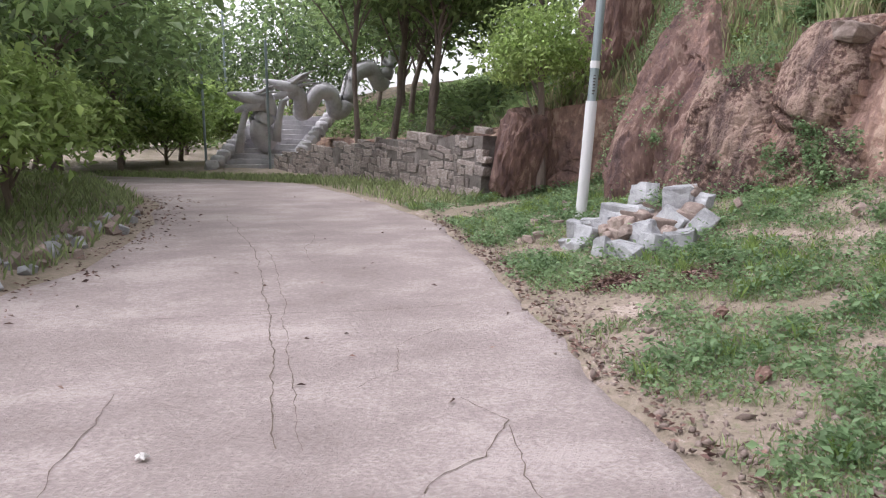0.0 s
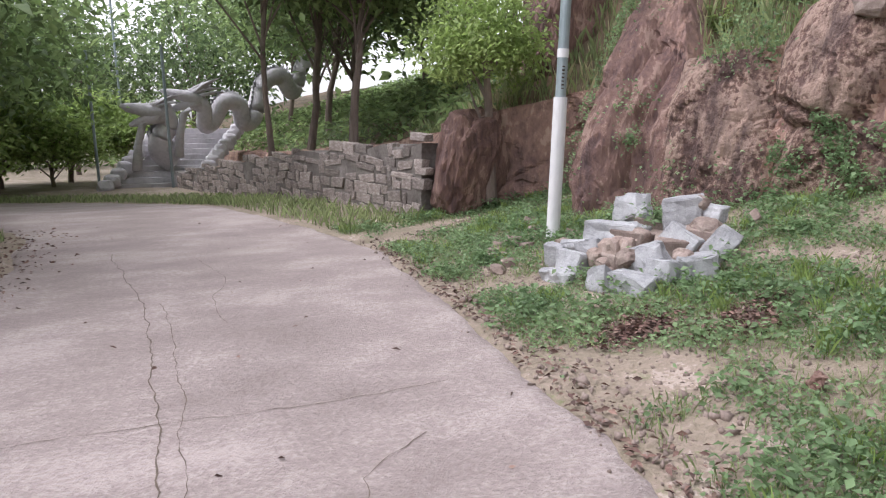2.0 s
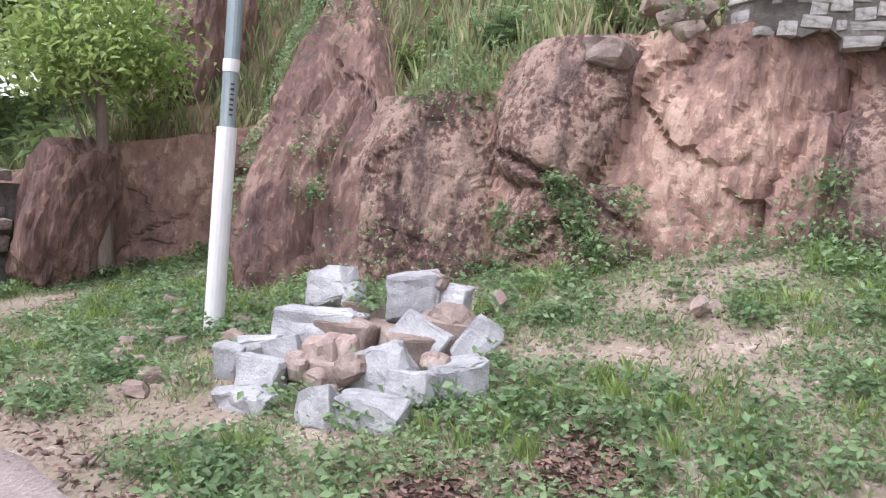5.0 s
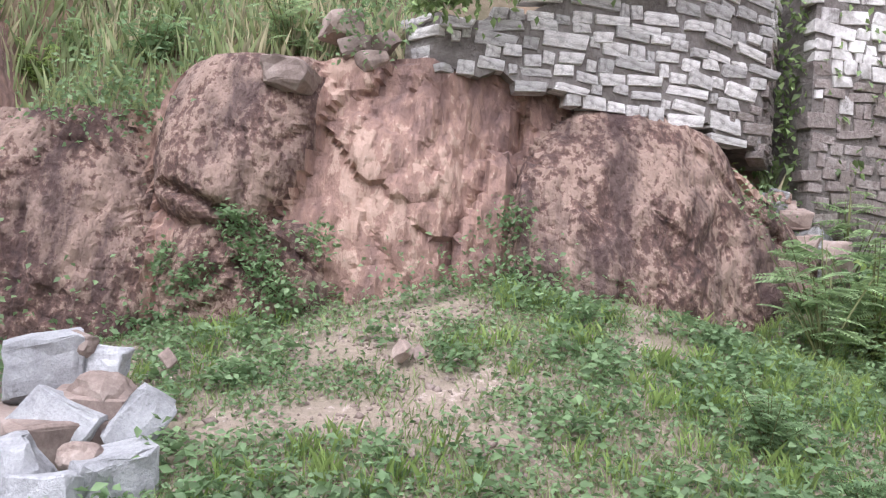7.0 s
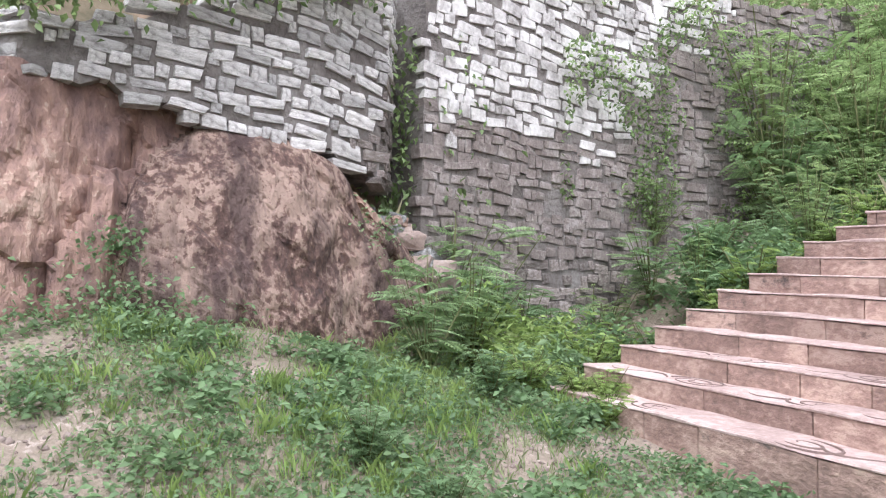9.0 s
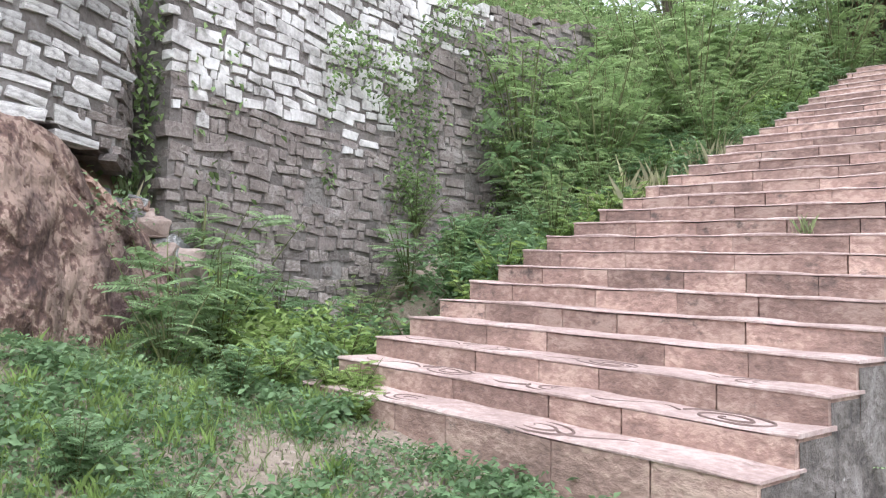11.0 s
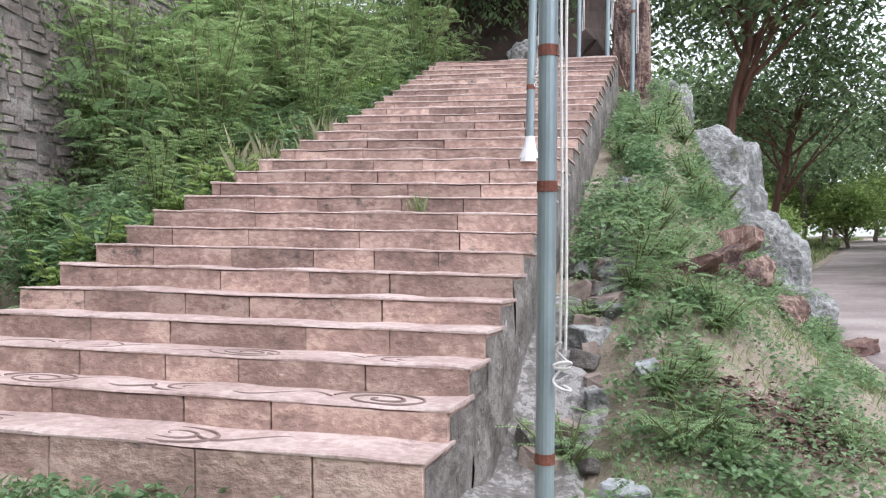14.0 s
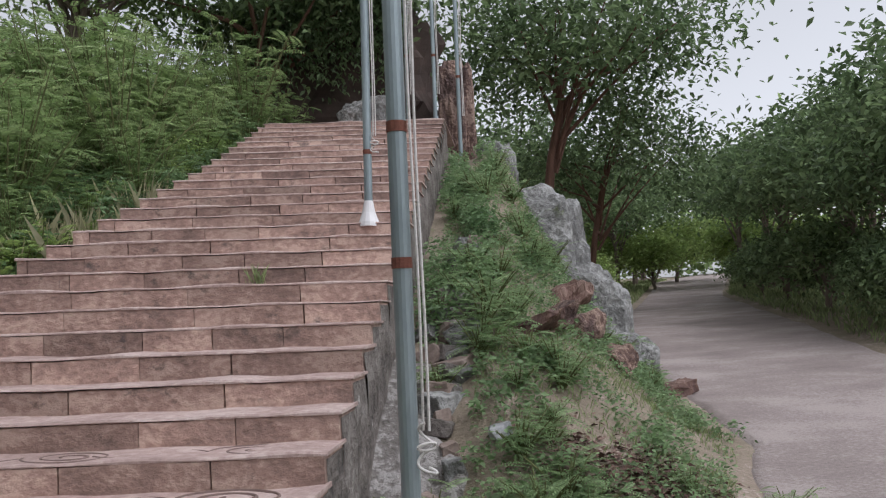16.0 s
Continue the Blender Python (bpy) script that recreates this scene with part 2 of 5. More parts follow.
def strew(tv, tf, at, turn, size):
    """Copies of a small triangle shape at places, turned and sized (n, 3)."""
    v = np.einsum("nij,nkj->nki", turn, tv[None] * size[:, None, :]) + at[:, None, :]
    f = tf[None] + (np.arange(len(at)) * len(tv))[:, None, None]
    return v.reshape(-1, 3), f.reshape(-1, 3)


def join(parts):
    vs, fs, k = [], [], 0
    for v, f in parts:
        vs.append(v)
        fs.append(f + k)
        k += len(v)
    return np.concatenate(vs), np.concatenate(fs)


def leaves(at, length, width, droop=0.3, flat=0.6):
    n = len(at)
    a = rng.uniform(0, 2 * np.pi, n)
    d = np.stack([np.cos(a), np.sin(a), rng.normal(-droop, flat, n)], 1)
    s = rng.uniform(0.6, 1.25, n)
    return strew(LEAF_V, LEAF_F, at, frames(d, rng.normal(0, 0.6, n)), np.stack([width * s, length * s, length * s], 1))


def blades(at, height, width, lean=0.5):
    n = len(at)
    a = rng.uniform(0, 2 * np.pi, n)
    s = rng.uniform(0.5, 1.3, n) * height
    c, q, o = np.cos(a), np.sin(a), np.zeros(n)
    turn = np.stack([np.stack([c, q, o], 1), np.stack([-q, c, o], 1), np.stack([o, o, o + 1], 1)], 2)
    return strew(BLADE_V, BLADE_F, at, turn, np.stack([o + width, s * lean * rng.uniform(0.3, 1.6, n), s], 1))


def tube(bm, pts, radii, sides=8, cap=True):
    pts = [Vector(p) for p in pts]
    rings = []
    for i, p in enumerate(pts):
        d = (pts[min(i + 1, len(pts) - 1)] - pts[max(i - 1, 0)]).normalized()
        u = d.cross(Vector((0.31, 0.77, 0.13)) if abs(d.z) > 0.9 else Vector((0, 0, 1))).normalized()
        w = d.cross(u)
        r = radii[i] if hasattr(radii, "__len__") else radii
        rings.append([bm.verts.new(p + r * (math.cos(2 * math.pi * k / sides) * u + math.sin(2 * math.pi * k / sides) * w)) for k in range(sides)])
    for a, b in zip(rings, rings[1:]):
        for k in range(sides):
            bm.faces.new((a[k], a[(k + 1) % sides], b[(k + 1) % sides], b[k]))
    if cap:
        bm.faces.new(rings[0][::-1])
        bm.faces.new(rings[-1])
    return bm


def stone(seed, sx, sy, sz, cut=0.28, rough=0.02):
    """An angular broken stone about sx by sy by sz, with chipped edges."""
    r = random.Random(seed)
    bm = bmesh.new()
    for x in (-1, 1):
        for y in (-1, 1):
            for z in (-1, 1):
                for k in range(3):
                    j = [1 - r.random() * cut for _ in range(3)]
                    bm.verts.new((x * j[0] * sx / 2, y * j[1] * sy / 2, z * j[2] * sz / 2))
    hull = bmesh.ops.convex_hull(bm, input=bm.verts)
    junk = [g for g in hull["geom_interior"] + hull["geom_unused"] if isinstance(g, bmesh.types.BMVert)]
    bmesh.ops.delete(bm, geom=list(set(junk)), context="VERTS")
    bmesh.ops.dissolve_limit(bm, angle_limit=radians(12), verts=bm.verts, edges=bm.edges)
    bmesh.ops.bevel(bm, geom=list(bm.edges), offset=min(sx, sy, sz) * 0.05, segments=1, affect="EDGES", clamp_overlap=True)
    bmesh.ops.triangulate(bm, faces=bm.faces)
    if rough:
        bmesh.ops.subdivide_edges(bm, edges=[e for e in bm.edges if e.calc_length() > 0.04], cuts=2, use_grid_fill=True)
        for v in bm.verts:
            v.co += rough * (noise.noise_vector(v.co * 9 + Vector((seed * 3.1, 0, 0))) + 0.5 * noise.noise_vector(v.co * 31)) * min(1, max(sx, sy, sz) * 1.6)
    return bm


def boulder(seed, sx, sy, sz, detail=3, lump=0.25):
    """A lumpy natural boulder."""
    bm = bmesh.new()
    bmesh.ops.create_icosphere(bm, subdivisions=detail, radius=1)
    off = Vector((seed * 5.3, seed * 1.7, 0))
    for v in bm.verts:
        d = v.co.normalized()
        k = 1 + lump * noise.noise(d * 1.3 + off) + 0.5 * lump * noise.noise(d * 3.1 + off) + 0.3 * lump * noise.noise(d * 6 + off) + 0.14 * lump * noise.noise(d * 15 + off) + 0.08 * lump * noise.noise(d * 34 + off)
        q = [math.copysign(abs(c) ** 0.7, c) for c in d]
        v.co = Vector((q[0] * sx / 2, q[1] * sy / 2, q[2] * sz / 2)) * k
    return bm


def moved(ob, x, y, z, rx=0, ry=0, rz=0):
    ob.matrix_basis = pose(x, y, z, rx, ry, rz)
    return ob


# ---- the lie of the land ----
RIGHT_Y = [-60, -34, -20, -12, -7.8, -4.4, -2, 0.5, 2.2, 3.7, 6.4, 8.9, 10.8, 12.7, 16, 20, 26, 34]
RIGHT_X = [-12, -4, -0.9, 0.9, 1.27, 1.5, 1.4, 2.05, 2.48, 2.77, 3.43, 3.86, 3.79, 3.5, 2.9, 1.6, -2, -9]
LEFT_Y = [-60, -34, -20, -9.4, -5.1, -1, 3, 4.5, 6.1, 6.7, 8.8, 11.4, 14.1, 16, 20, 26, 34]
LEFT_X = [-17, -7.5, -3.4, -1.7, -1.15, -1.3, -1.4, -1.0, -0.65, -0.25, 0.29, 0.45, -0.3, -1.4, -4, -8, -14]
ROAD_Y = [-60, -34, -20, -9, -4, 0, 3, 8, 14, 26, 60]
ROAD_Z = [3.4, 2.3, 1.4, 0.85, 0.48, 0.14, 0.0, 0.0, -0.05, -1.0, -2.0]
STEPS, TREAD, RISER, STAIR_Z = 28, 0.29, 0.1364, 0.405
STAIR_X0, SKEW, TILT = 3.75, 0.133, 0.0385


def road_right(y):
    return np.interp(y, RIGHT_Y, RIGHT_X)


def road_left(y):
    return np.interp(y, LEFT_Y, LEFT_X)


def smooth01(t):
    t = np.clip(t, 0, 1)
    return t * t * (3 - 2 * t)


def front_of(n):
    """Front edge of step n, counted from 1."""
    return 0.919 if n == 1 else 0.609 - (n - 2) * TREAD


FRONTS = [front_of(n) for n in range(1, STEPS + 1)]


def stair_height(y):
    return STAIR_Z + np.interp(-np.asarray(y, float), [-f for f in FRONTS], np.arange(1, STEPS + 1)) * RISER


def lie(x, y):
    """Height of the ground, without its small bumps."""
    x, y = np.asarray(x, float), np.asarray(y, float)
    base = np.interp(y, ROAD_Y, ROAD_Z)
    d = np.clip(x - road_right(y), 0, 4.0)
    side = 0.12 * d + 0.05 * d * d
    side = side * np.interp(y, [-3, 0.6, 1.2, 2.2, 3.2, 4.2, 9, 11, 14], [0.1, 0.3, 0.36, 0.52, 0.78, 0.93, 0.85, 0.4, 0.2])
    left = np.clip(road_left(y) - x, 0, 30)
    side = side + 0.1 * smooth01(left / 0.8) - 0.16 * np.clip(left - 1.2, 0, 14)
    bank = np.clip(stair_height(y) - 0.5 - base - side, 0, None) * smooth01((x - 1.45) / 1.8) * smooth01((0.5 - y) / 1.6)
    bank = bank - 0.18 * smooth01((x - 3.0) / 0.5) * smooth01((0.6 - y) / 0.8) * (bank > 0)
    bank = bank + 0.55 * smooth01((x - 6.35) / 0.5) * (bank > 0)
    gap = 0.42 * smooth01((x - 6.7) / 1.0) * smooth01((y - 0.4) / 0.7) * smooth01((2.6 - y) / 0.7)
    return base + side + bank + gap


def bumps(x, y):
    return 0.035 * noise.noise(Vector((x * 1.3, y * 1.3, 3))) + 0.015 * noise.noise(Vector((x * 5, y * 5, 8)))


def ground_at(x, y):
    k = 1.0 if (x > road_right(y) + 0.1 or x < road_left(y) - 0.1) else 0.0
    return float(lie(x, y)) + k * bumps(x, y)


def spread_axis(a, b, fine, far):
    mid = np.arange(a, b, fine)
    lo, hi, s = [a], [mid[-1]], fine
    while lo[-1] > -far:
        s *= 1.22
        lo.append(lo[-1] - s)
        hi.append(hi[-1] + s)
    return np.array(lo[:0:-1] + mid.tolist() + hi[1:])


gx, gy = spread_axis(-2.5, 9.0, 0.13, 900), spread_axis(-9.0, 14.0, 0.13, 900)
GX, GY = np.meshgrid(gx, gy, indexing="ij")
GZ = lie(GX, GY)
on_road = (GX < road_right(GY) - 0.12) & (GX > road_left(GY) + 0.12)
small = np.array([bumps(a, b) if abs(a) < 40 and abs(b) < 40 else 0.0 for a, b in zip(GX.ravel(), GY.ravel())]).reshape(GX.shape)
GZ = np.where(on_road, GZ - 0.07, GZ + small)
ground = sheet("ground", np.stack([GX, GY, GZ], 2).reshape(-1, 3), grid_faces(len(gx), len(gy)), M_SOIL)
tagged(ground, "patchy soil ground with bare sandy spots", "ground", kind="structure")

# road slab, with ragged edges
rv, NU = [], 40
ry = np.concatenate([np.arange(-60, -10, 1.0), np.arange(-10, 15, 0.1), np.arange(15, 34, 0.5)])
for y in ry:
    l, r = float(road_left(y)), float(road_right(y))
    r += 0.1 * noise.noise(Vector((y * 1.1, 5, 0))) + 0.05 * noise.noise(Vector((y * 5, 1, 0)))
    l += 0.1 * noise.noise(Vector((y * 1.1, 9, 0)))
    for i in range(NU):
        x = l + (r - l) * i / (NU - 1)
        z = float(np.interp(y, ROAD_Y, ROAD_Z)) + 0.008 * noise.noise(Vector((x * 2, y * 2, 0)))
        edge = i in (0, NU - 1)
        rv.append((x, y, z + 0.012 - (0.08 if edge else 0)))
road = sheet("road", rv, grid_faces(len(ry), NU)[::1], M_ROAD)
tagged(road, "worn pinkish concrete road with cracks and seams", "road", kind="structure")
bmx = bmesh.new()
bmx.from_mesh(road.data)
bmesh.ops.recalc_face_normals(bmx, faces=bmx.faces)
bmx.to_mesh(road.data)
bmx.free()
bmx = bmesh.new()
bmx.from_mesh(ground.data)
bmesh.ops.recalc_face_normals(bmx, faces=bmx.faces)
bmx.to_mesh(ground.data)
bmx.free()

# ---- cliff and hillside ----
# foot of the rock face, its top, and how far it leans back, along the face
FACE_Y = [-16, -8, -4, -1.5, 0.6, 1.0, 1.35, 1.75, 2.15, 2.6, 3.1, 3.7, 4.2, 4.6, 5.0, 5.4, 5.9, 6.15, 6.3, 6.7, 7.1, 7.35, 7.55, 7.8, 8.1, 8.4, 8.8, 9.2, 9.9, 10.6, 12, 16, 24, 40]
FACE_X = [9.6, 9.4, 9.4, 9.3, 8.9, 8.35, 8.0, 7.8, 7.55, 7.3, 7.0, 6.8, 6.65, 6.5, 6.4, 6.35, 6.35, 6.35, 6.35, 6.3, 6.3, 6.35, 6.15, 5.9, 5.9, 6.2, 6.45, 6.3, 5.6, 5.5, 6.2, 6.6, 6.8, 6.0]
TOP_Z = [5.6, 3.8, 2.4, 1.4, 1.1, 1.1, 1.2, 1.45, 1.8, 2.16, 2.36, 2.44, 2.52, 2.54, 2.5, 2.44, 2.42, 2.32, 2.05, 2.03, 1.98, 1.96, 2.45, 2.95, 3.15, 2.9, 2.3, 1.8, 1.5, 1.35, 1.25, 0.9, 0.4, -0.2]
BACK = [0.4, 0.4, 0.4, 0.4, 0.4, 0.3, 0.2, 0.2, 0.25, 0.3, 0.35, 0.4, 0.4, 0.4, 0.45, 0.45, 0.4, 0.35, 0.3, 0.3, 0.3, 0.35, 0.7, 1.0, 1.1, 1.0, 0.9, 0.8, 0.35, 0.3, 0.3, 0.3, 0.3, 0.3]
# rounded masses that stand out of the face: y, z, half width, half height, depth, lean, kind
LUMPS = ((6.78, 1.05, 0.66, 1.1, 0.3, 0.12, 1), (7.3, 0.95, 0.34, 1.15, 0.34, 0.3, 2), (5.72, 1.95, 0.5, 0.62, 0.3, -0.1, 1), (5.55, 1.0, 0.5, 0.42, 0.1, 0.0, 1), (3.15, 1.35, 0.85, 1.0, 0.26, 0.0, 1), (2.3, 1.1, 0.75, 0.7, 0.2, 0.35, 1), (8.0, 1.5, 0.42, 1.9, 0.3, 0.2, 2), (4.75, 1.6, 0.4, 0.9, 0.05, 0.0, 0))
# open joints: y and z of both ends, depth
JOINTS = ((6.1, 1.58, 5.7, 1.43, 0.09), (5.7, 1.43, 5.1, 1.08, 0.07), (5.94, 0.91, 5.57, 1.12, 0.05), (5.57, 1.12, 5.3, 0.95, 0.05), (3.98, 2.2, 4.0, 1.0, 0.12), (4.35, 1.9, 4.2, 1.3, 0.05), (6.35, 2.0, 6.15, 1.2, 0.07), (7.5, 1.95, 7.55, 0.7, 0.1), (6.75, 2.0, 6.85, 0.8, 0.03), (2.75, 2.05, 2.1, 1.5, 0.06), (2.1, 1.5, 1.45, 1.05, 0.06))


def swell(y, z):
    """How far the rounded masses stand out at a place of the face, and of which kind the rock is there."""
    out, kind = 0.0, 0
    for cy, cz, ry, rz, deep, lean, k in LUMPS:
        q = 1 - abs((y - cy - lean * (z - cz)) / ry) ** 2.6 - abs((z - cz) / rz) ** 2.6
        if q > 0 and deep * math.sqrt(q) > out:
            out, kind = deep * math.sqrt(q), k
    for y0, z0, y1, z1, deep in JOINTS:
        t = ((y - y0) * (y1 - y0) + (z - z0) * (z1 - z0)) / ((y1 - y0) ** 2 + (z1 - z0) ** 2)
        t = min(1, max(0, t))
        d = math.hypot(y - y0 - t * (y1 - y0), z - z0 - t * (z1 - z0)) + 0.02 * noise.noise(Vector((y * 6, z * 6, 1)))
        out -= deep * math.exp(-(d / 0.035) ** 2)
    return out, kind


def face_point(y, v):
    """v from 0 at the foot to 1 at the top of the rock."""
    fx, tz, bk = np.interp(y, FACE_Y, FACE_X), np.interp(y, FACE_Y, TOP_Z), np.interp(y, FACE_Y, BACK)
    z0 = float(lie(fx, y)) - 0.25
    return fx + bk * v ** 1.3, z0 + (tz - z0) * v


fy = np.concatenate([np.arange(-16, -2, 0.5), np.arange(-2, 1, 0.15), np.arange(1, 10.8, 0.035), np.arange(10.8, 40, 0.6)])
NV = 66
fv, kinds = [], []
for y in fy:
    for j in range(NV):
        v = min(1.0, j / (NV - 6))
        x, z = face_point(y, v)
        back = max(0, j - (NV - 6)) * 0.12
        q = Vector((0.3, y * 1.15 + 0.25 * z, z * 0.85 - 0.35 * y)) + 0.25 * noise.noise_vector(Vector((0, y * 2, z * 2)))
        dist, near = noise.voronoi(q)
        split = min(1.0, (dist[1] - dist[0]) / 0.16)
        q2 = q * 2.7
        d2, near2 = noise.voronoi(q2)
        split2 = min(1.0, (d2[1] - d2[0]) / 0.2)
        mass, kind = swell(y, z)
        crag = 0.1 * noise.noise(Vector((0, y * 0.9, z * 0.5))) + (0.06 if kind == 0 else 0.02) * noise.cell(near[0] * 9.7) + (0.04 if kind == 0 else 0.012) * split - 0.04
        crag += (0.04 if kind == 0 else 0.015) * noise.cell(near2[0] * 7.3) + 0.015 * split2
        crag += 0.03 * noise.noise(Vector((2, y * 7, z * 3))) + 0.018 * noise.noise(Vector((2, y * 17, z * 9)))
        crag += mass
        if kind:
            crag += 0.06 * noise.noise(Vector((5, y * 2.1, z * 1.3))) + 0.045 * abs(noise.noise(Vector((9, y * 4.3 + 0.8 * z, z * 2.2)))) + 0.02 * noise.noise(Vector((4, y * 11, z * 6)))
        kinds.append(kind)
        k = 1.0 if back == 0 else 0.4
        fv.append((x - crag * k + back, y, z + 0.03 * noise.noise(Vector((3, y * 3, z * 3))) + back * 0.15))
face = sheet("rock_face", fv, grid_faces(len(fy), NV), M_ROCK, smooth=False)
face.data.materials.append(M_BOULDER)
face.data.materials.append(M_DARK_ROCK)
face.data.polygons.foreach_set("material_index", [kinds[p.vertices[0]] for p in face.data.polygons])
tagged(face, "weathered reddish rock and earth face of the cut hill", "rock face", kind="structure")

# green slope above the rock
hv, HN = [], 26
hy = np.concatenate([np.arange(-40, -2, 1.0), np.arange(-2, 12, 0.2), np.arange(12, 60, 1.2)])


TOP_EDGE = [face_point(-16 + 0.1 * i, 1.0) for i in range(561)]
HILL_K = [float(np.interp(-40 + i, [-40, -8, 0, 9, 12, 20, 40], [0.5, 0.9, 1.0, 1.0, 0.7, 0.45, 0.35])) for i in range(102)]


def hill_point(y, s):
    """s metres back from the rock's top edge."""
    q = (min(max(y, -16), 39.9) + 16) * 10
    i = int(q)
    q -= i
    x, z = (TOP_EDGE[i][k] * (1 - q) + TOP_EDGE[i + 1][k] * q for k in (0, 1))
    return x + 0.12 + s, z - 0.14 + s * (1.15 if s < 2.2 else 1.15 * 2.2 / s + 0.75 * (1 - 2.2 / s)) * HILL_K[int(y + 40)]


for y in hy:
    for j in range(HN):
        s = 14 * (j / (HN - 1)) ** 1.7
        x, z = hill_point(y, s)
        n1 = noise.noise(Vector((x * 0.7, y * 0.7, 2)))
        hv.append((x + 0.1 * n1, y, z + 0.22 * n1 * min(1, s) + 0.08 * noise.noise(Vector((x * 2.5, y * 2.5, 4)))))
hill = sheet("hillside", hv, grid_faces(len(hy), HN), M_HILL)
tagged(hill, "overgrown earth hillside above the rock face", "hillside", kind="structure")

# ---- stairs ----
stairs = tagged(new("stairs"), "wide flight of red sandstone steps up the hill", "stairs", kind="structure")


def slab(name, x0, x1, y0, y1, z0, z1, mat, parent, seed=0, bevel=0.012, skew=SKEW, tilt=TILT):
    """A worn block; it runs with the slight skew and tilt of the steps."""
    bm = bmesh.new()
    nx = max(2, int((x1 - x0) / 0.12))
    rows = []
    for i in range(nx + 1):
        x = x0 + (x1 - x0) * i / nx
        dy, up = skew * (x - 3.76), tilt * (x - 3.76)
        w = 0.014 * noise.noise(Vector((x * 2.2, seed * 3.7, 0)))
        w2 = 0.018 * noise.noise(Vector((x * 3.2, seed * 5.7, 4)))
        rows.append([bm.verts.new(c) for c in ((x, y0 + dy + w, z0 + up), (x, y1 + dy + w, z0 + up), (x, y1 + dy + w, z1 - bevel + w2 + up), (x, y1 + dy + w - bevel, z1 + w2 + up), (x, y0 + dy + w, z1 + w2 + up))])
    for a, b in zip(rows, rows[1:]):
        for k in range(5):
            bm.faces.new((a[k], a[(k + 1) % 5], b[(k + 1) % 5], b[k]))
    bm.faces.new(rows[0][::-1])
    bm.faces.new(rows[-1])
    bmesh.ops.recalc_face_normals(bm, faces=bm.faces)
    return part(name, bm, mat, parent)


for n in range(1, STEPS + 1):
    top, front = STAIR_Z + n * RISER, front_of(n)
    deep = front - front_of(n + 1)
    left = float(np.interp(n, [1, 2, 5, 9, 11, 15, 20, 28], [6.66, 6.66, 6.66, 6.66, 6.58, 6.42, 6.28, 6.34]))
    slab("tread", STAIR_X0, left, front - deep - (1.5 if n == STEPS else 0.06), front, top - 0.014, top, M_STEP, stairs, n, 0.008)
    x, k = STAIR_X0 + 0.015, 0
    r = random.Random(n)
    while x < left - 0.05:
        w = min(r.uniform(0.38, 0.8), left - x)
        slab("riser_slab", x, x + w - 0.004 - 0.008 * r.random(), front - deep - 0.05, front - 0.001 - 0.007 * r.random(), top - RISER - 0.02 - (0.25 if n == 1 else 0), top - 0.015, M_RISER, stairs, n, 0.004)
        x, k = x + w, k + 1

# masonry flank under the open side of the steps
for n in range(1, STEPS + 1):
    ya, yb, hi = front_of(n) - 0.03, front_of(n + 1) - 0.03, STAIR_Z + n * RISER - 0.035
    lo = min(float(lie(STAIR_X0 - 0.1, ya)), float(lie(STAIR_X0 - 0.1, yb))) - 0.5
    bm = bmesh.new()
    rows = []
    for i in range(6):
        y = ya + (yb - ya) * i / 5
        rows.append([])
        for j in range(9):
            z = lo + (hi - lo) * j / 8
            rows[-1].append(bm.verts.new((STAIR_X0 + 0.012 - 0.03 * max(0, noise.noise(Vector((2, y * 6, z * 7)))) * (j < 8), y, z)))
        rows[-1].append(bm.verts.new((STAIR_X0 + 0.4, y, hi - 0.003)))
    for p, q in zip(rows, rows[1:]):
        for j in range(9):
            bm.faces.new((p[j], p[j + 1], q[j + 1], q[j]))
    bmesh.ops.recalc_face_normals(bm, faces=bm.faces)
    part("flank_block", bm, M_FLANK, stairs, "dark mortared flank of the steps with pale patches")


# ---- lamp post and flagpoles ----
def lamp_post():
    ob = tagged(new("lamp_post"), "white lower sleeve of a slim steel post beside the stone heap", "lamp post")
    bm = tube(bmesh.new(), [(0, 0, -0.2), (0, 0, 1.42)], 0.065, 16)
    part("sleeve", bm, M_WHITE, ob, "white painted sleeve")
    bm = tube(bmesh.new(), [(0, 0, 1.4), (0, 0, 5.5)], 0.05, 16)
    part("pole", bm, M_GALV, ob, "bare grey steel tube")
    bm = tube(bmesh.new(), [(0, 0, 1.78), (0, 0, 1.86)], 0.054, 16)
    part("band", bm, M_WHITE, ob, "white painted band")
    for k in range(7):
        bm = bmesh.new()
        bmesh.ops.create_cube(bm, size=1, matrix=Matrix.Translation((-0.02, -0.0475, 1.5 + 0.033 * k)) @ Matrix.Diagonal((0.028, 0.004, 0.01 + 0.006 * (k % 2), 1)))
        part("lettering", bm, M_DARK, ob, "small dark unreadable lettering")
    return ob


post = moved(lamp_post(), 5.03, 7.43, 0.17, 0.4, 1.2)


def flagpole(height, radius, bands, foot=False):
    ob = tagged(new("flagpole"), "", "flagpole", "flagpoles along the steps")
    part("pole", tube(bmesh.new(), [(0, 0, -0.3), (0, 0, height)], radius, 16), M_GALV, ob)
    for z in bands:
        part("rust_band", tube(bmesh.new(), [(0, 0, z - 0.02), (0, 0, z + 0.02)], radius + 0.003, 16), M_RUST, ob, "rusty brown band")
    if foot:
        part("foot", tube(bmesh.new(), [(0, 0, -0.02), (0, 0, 0.02), (0, 0, 0.1), (0, 0, 0.2)], [radius * 2.6, radius * 2.4, radius * 1.6, radius * 1.05], 14), M_WHITE, ob, "flared white foot")
    return ob


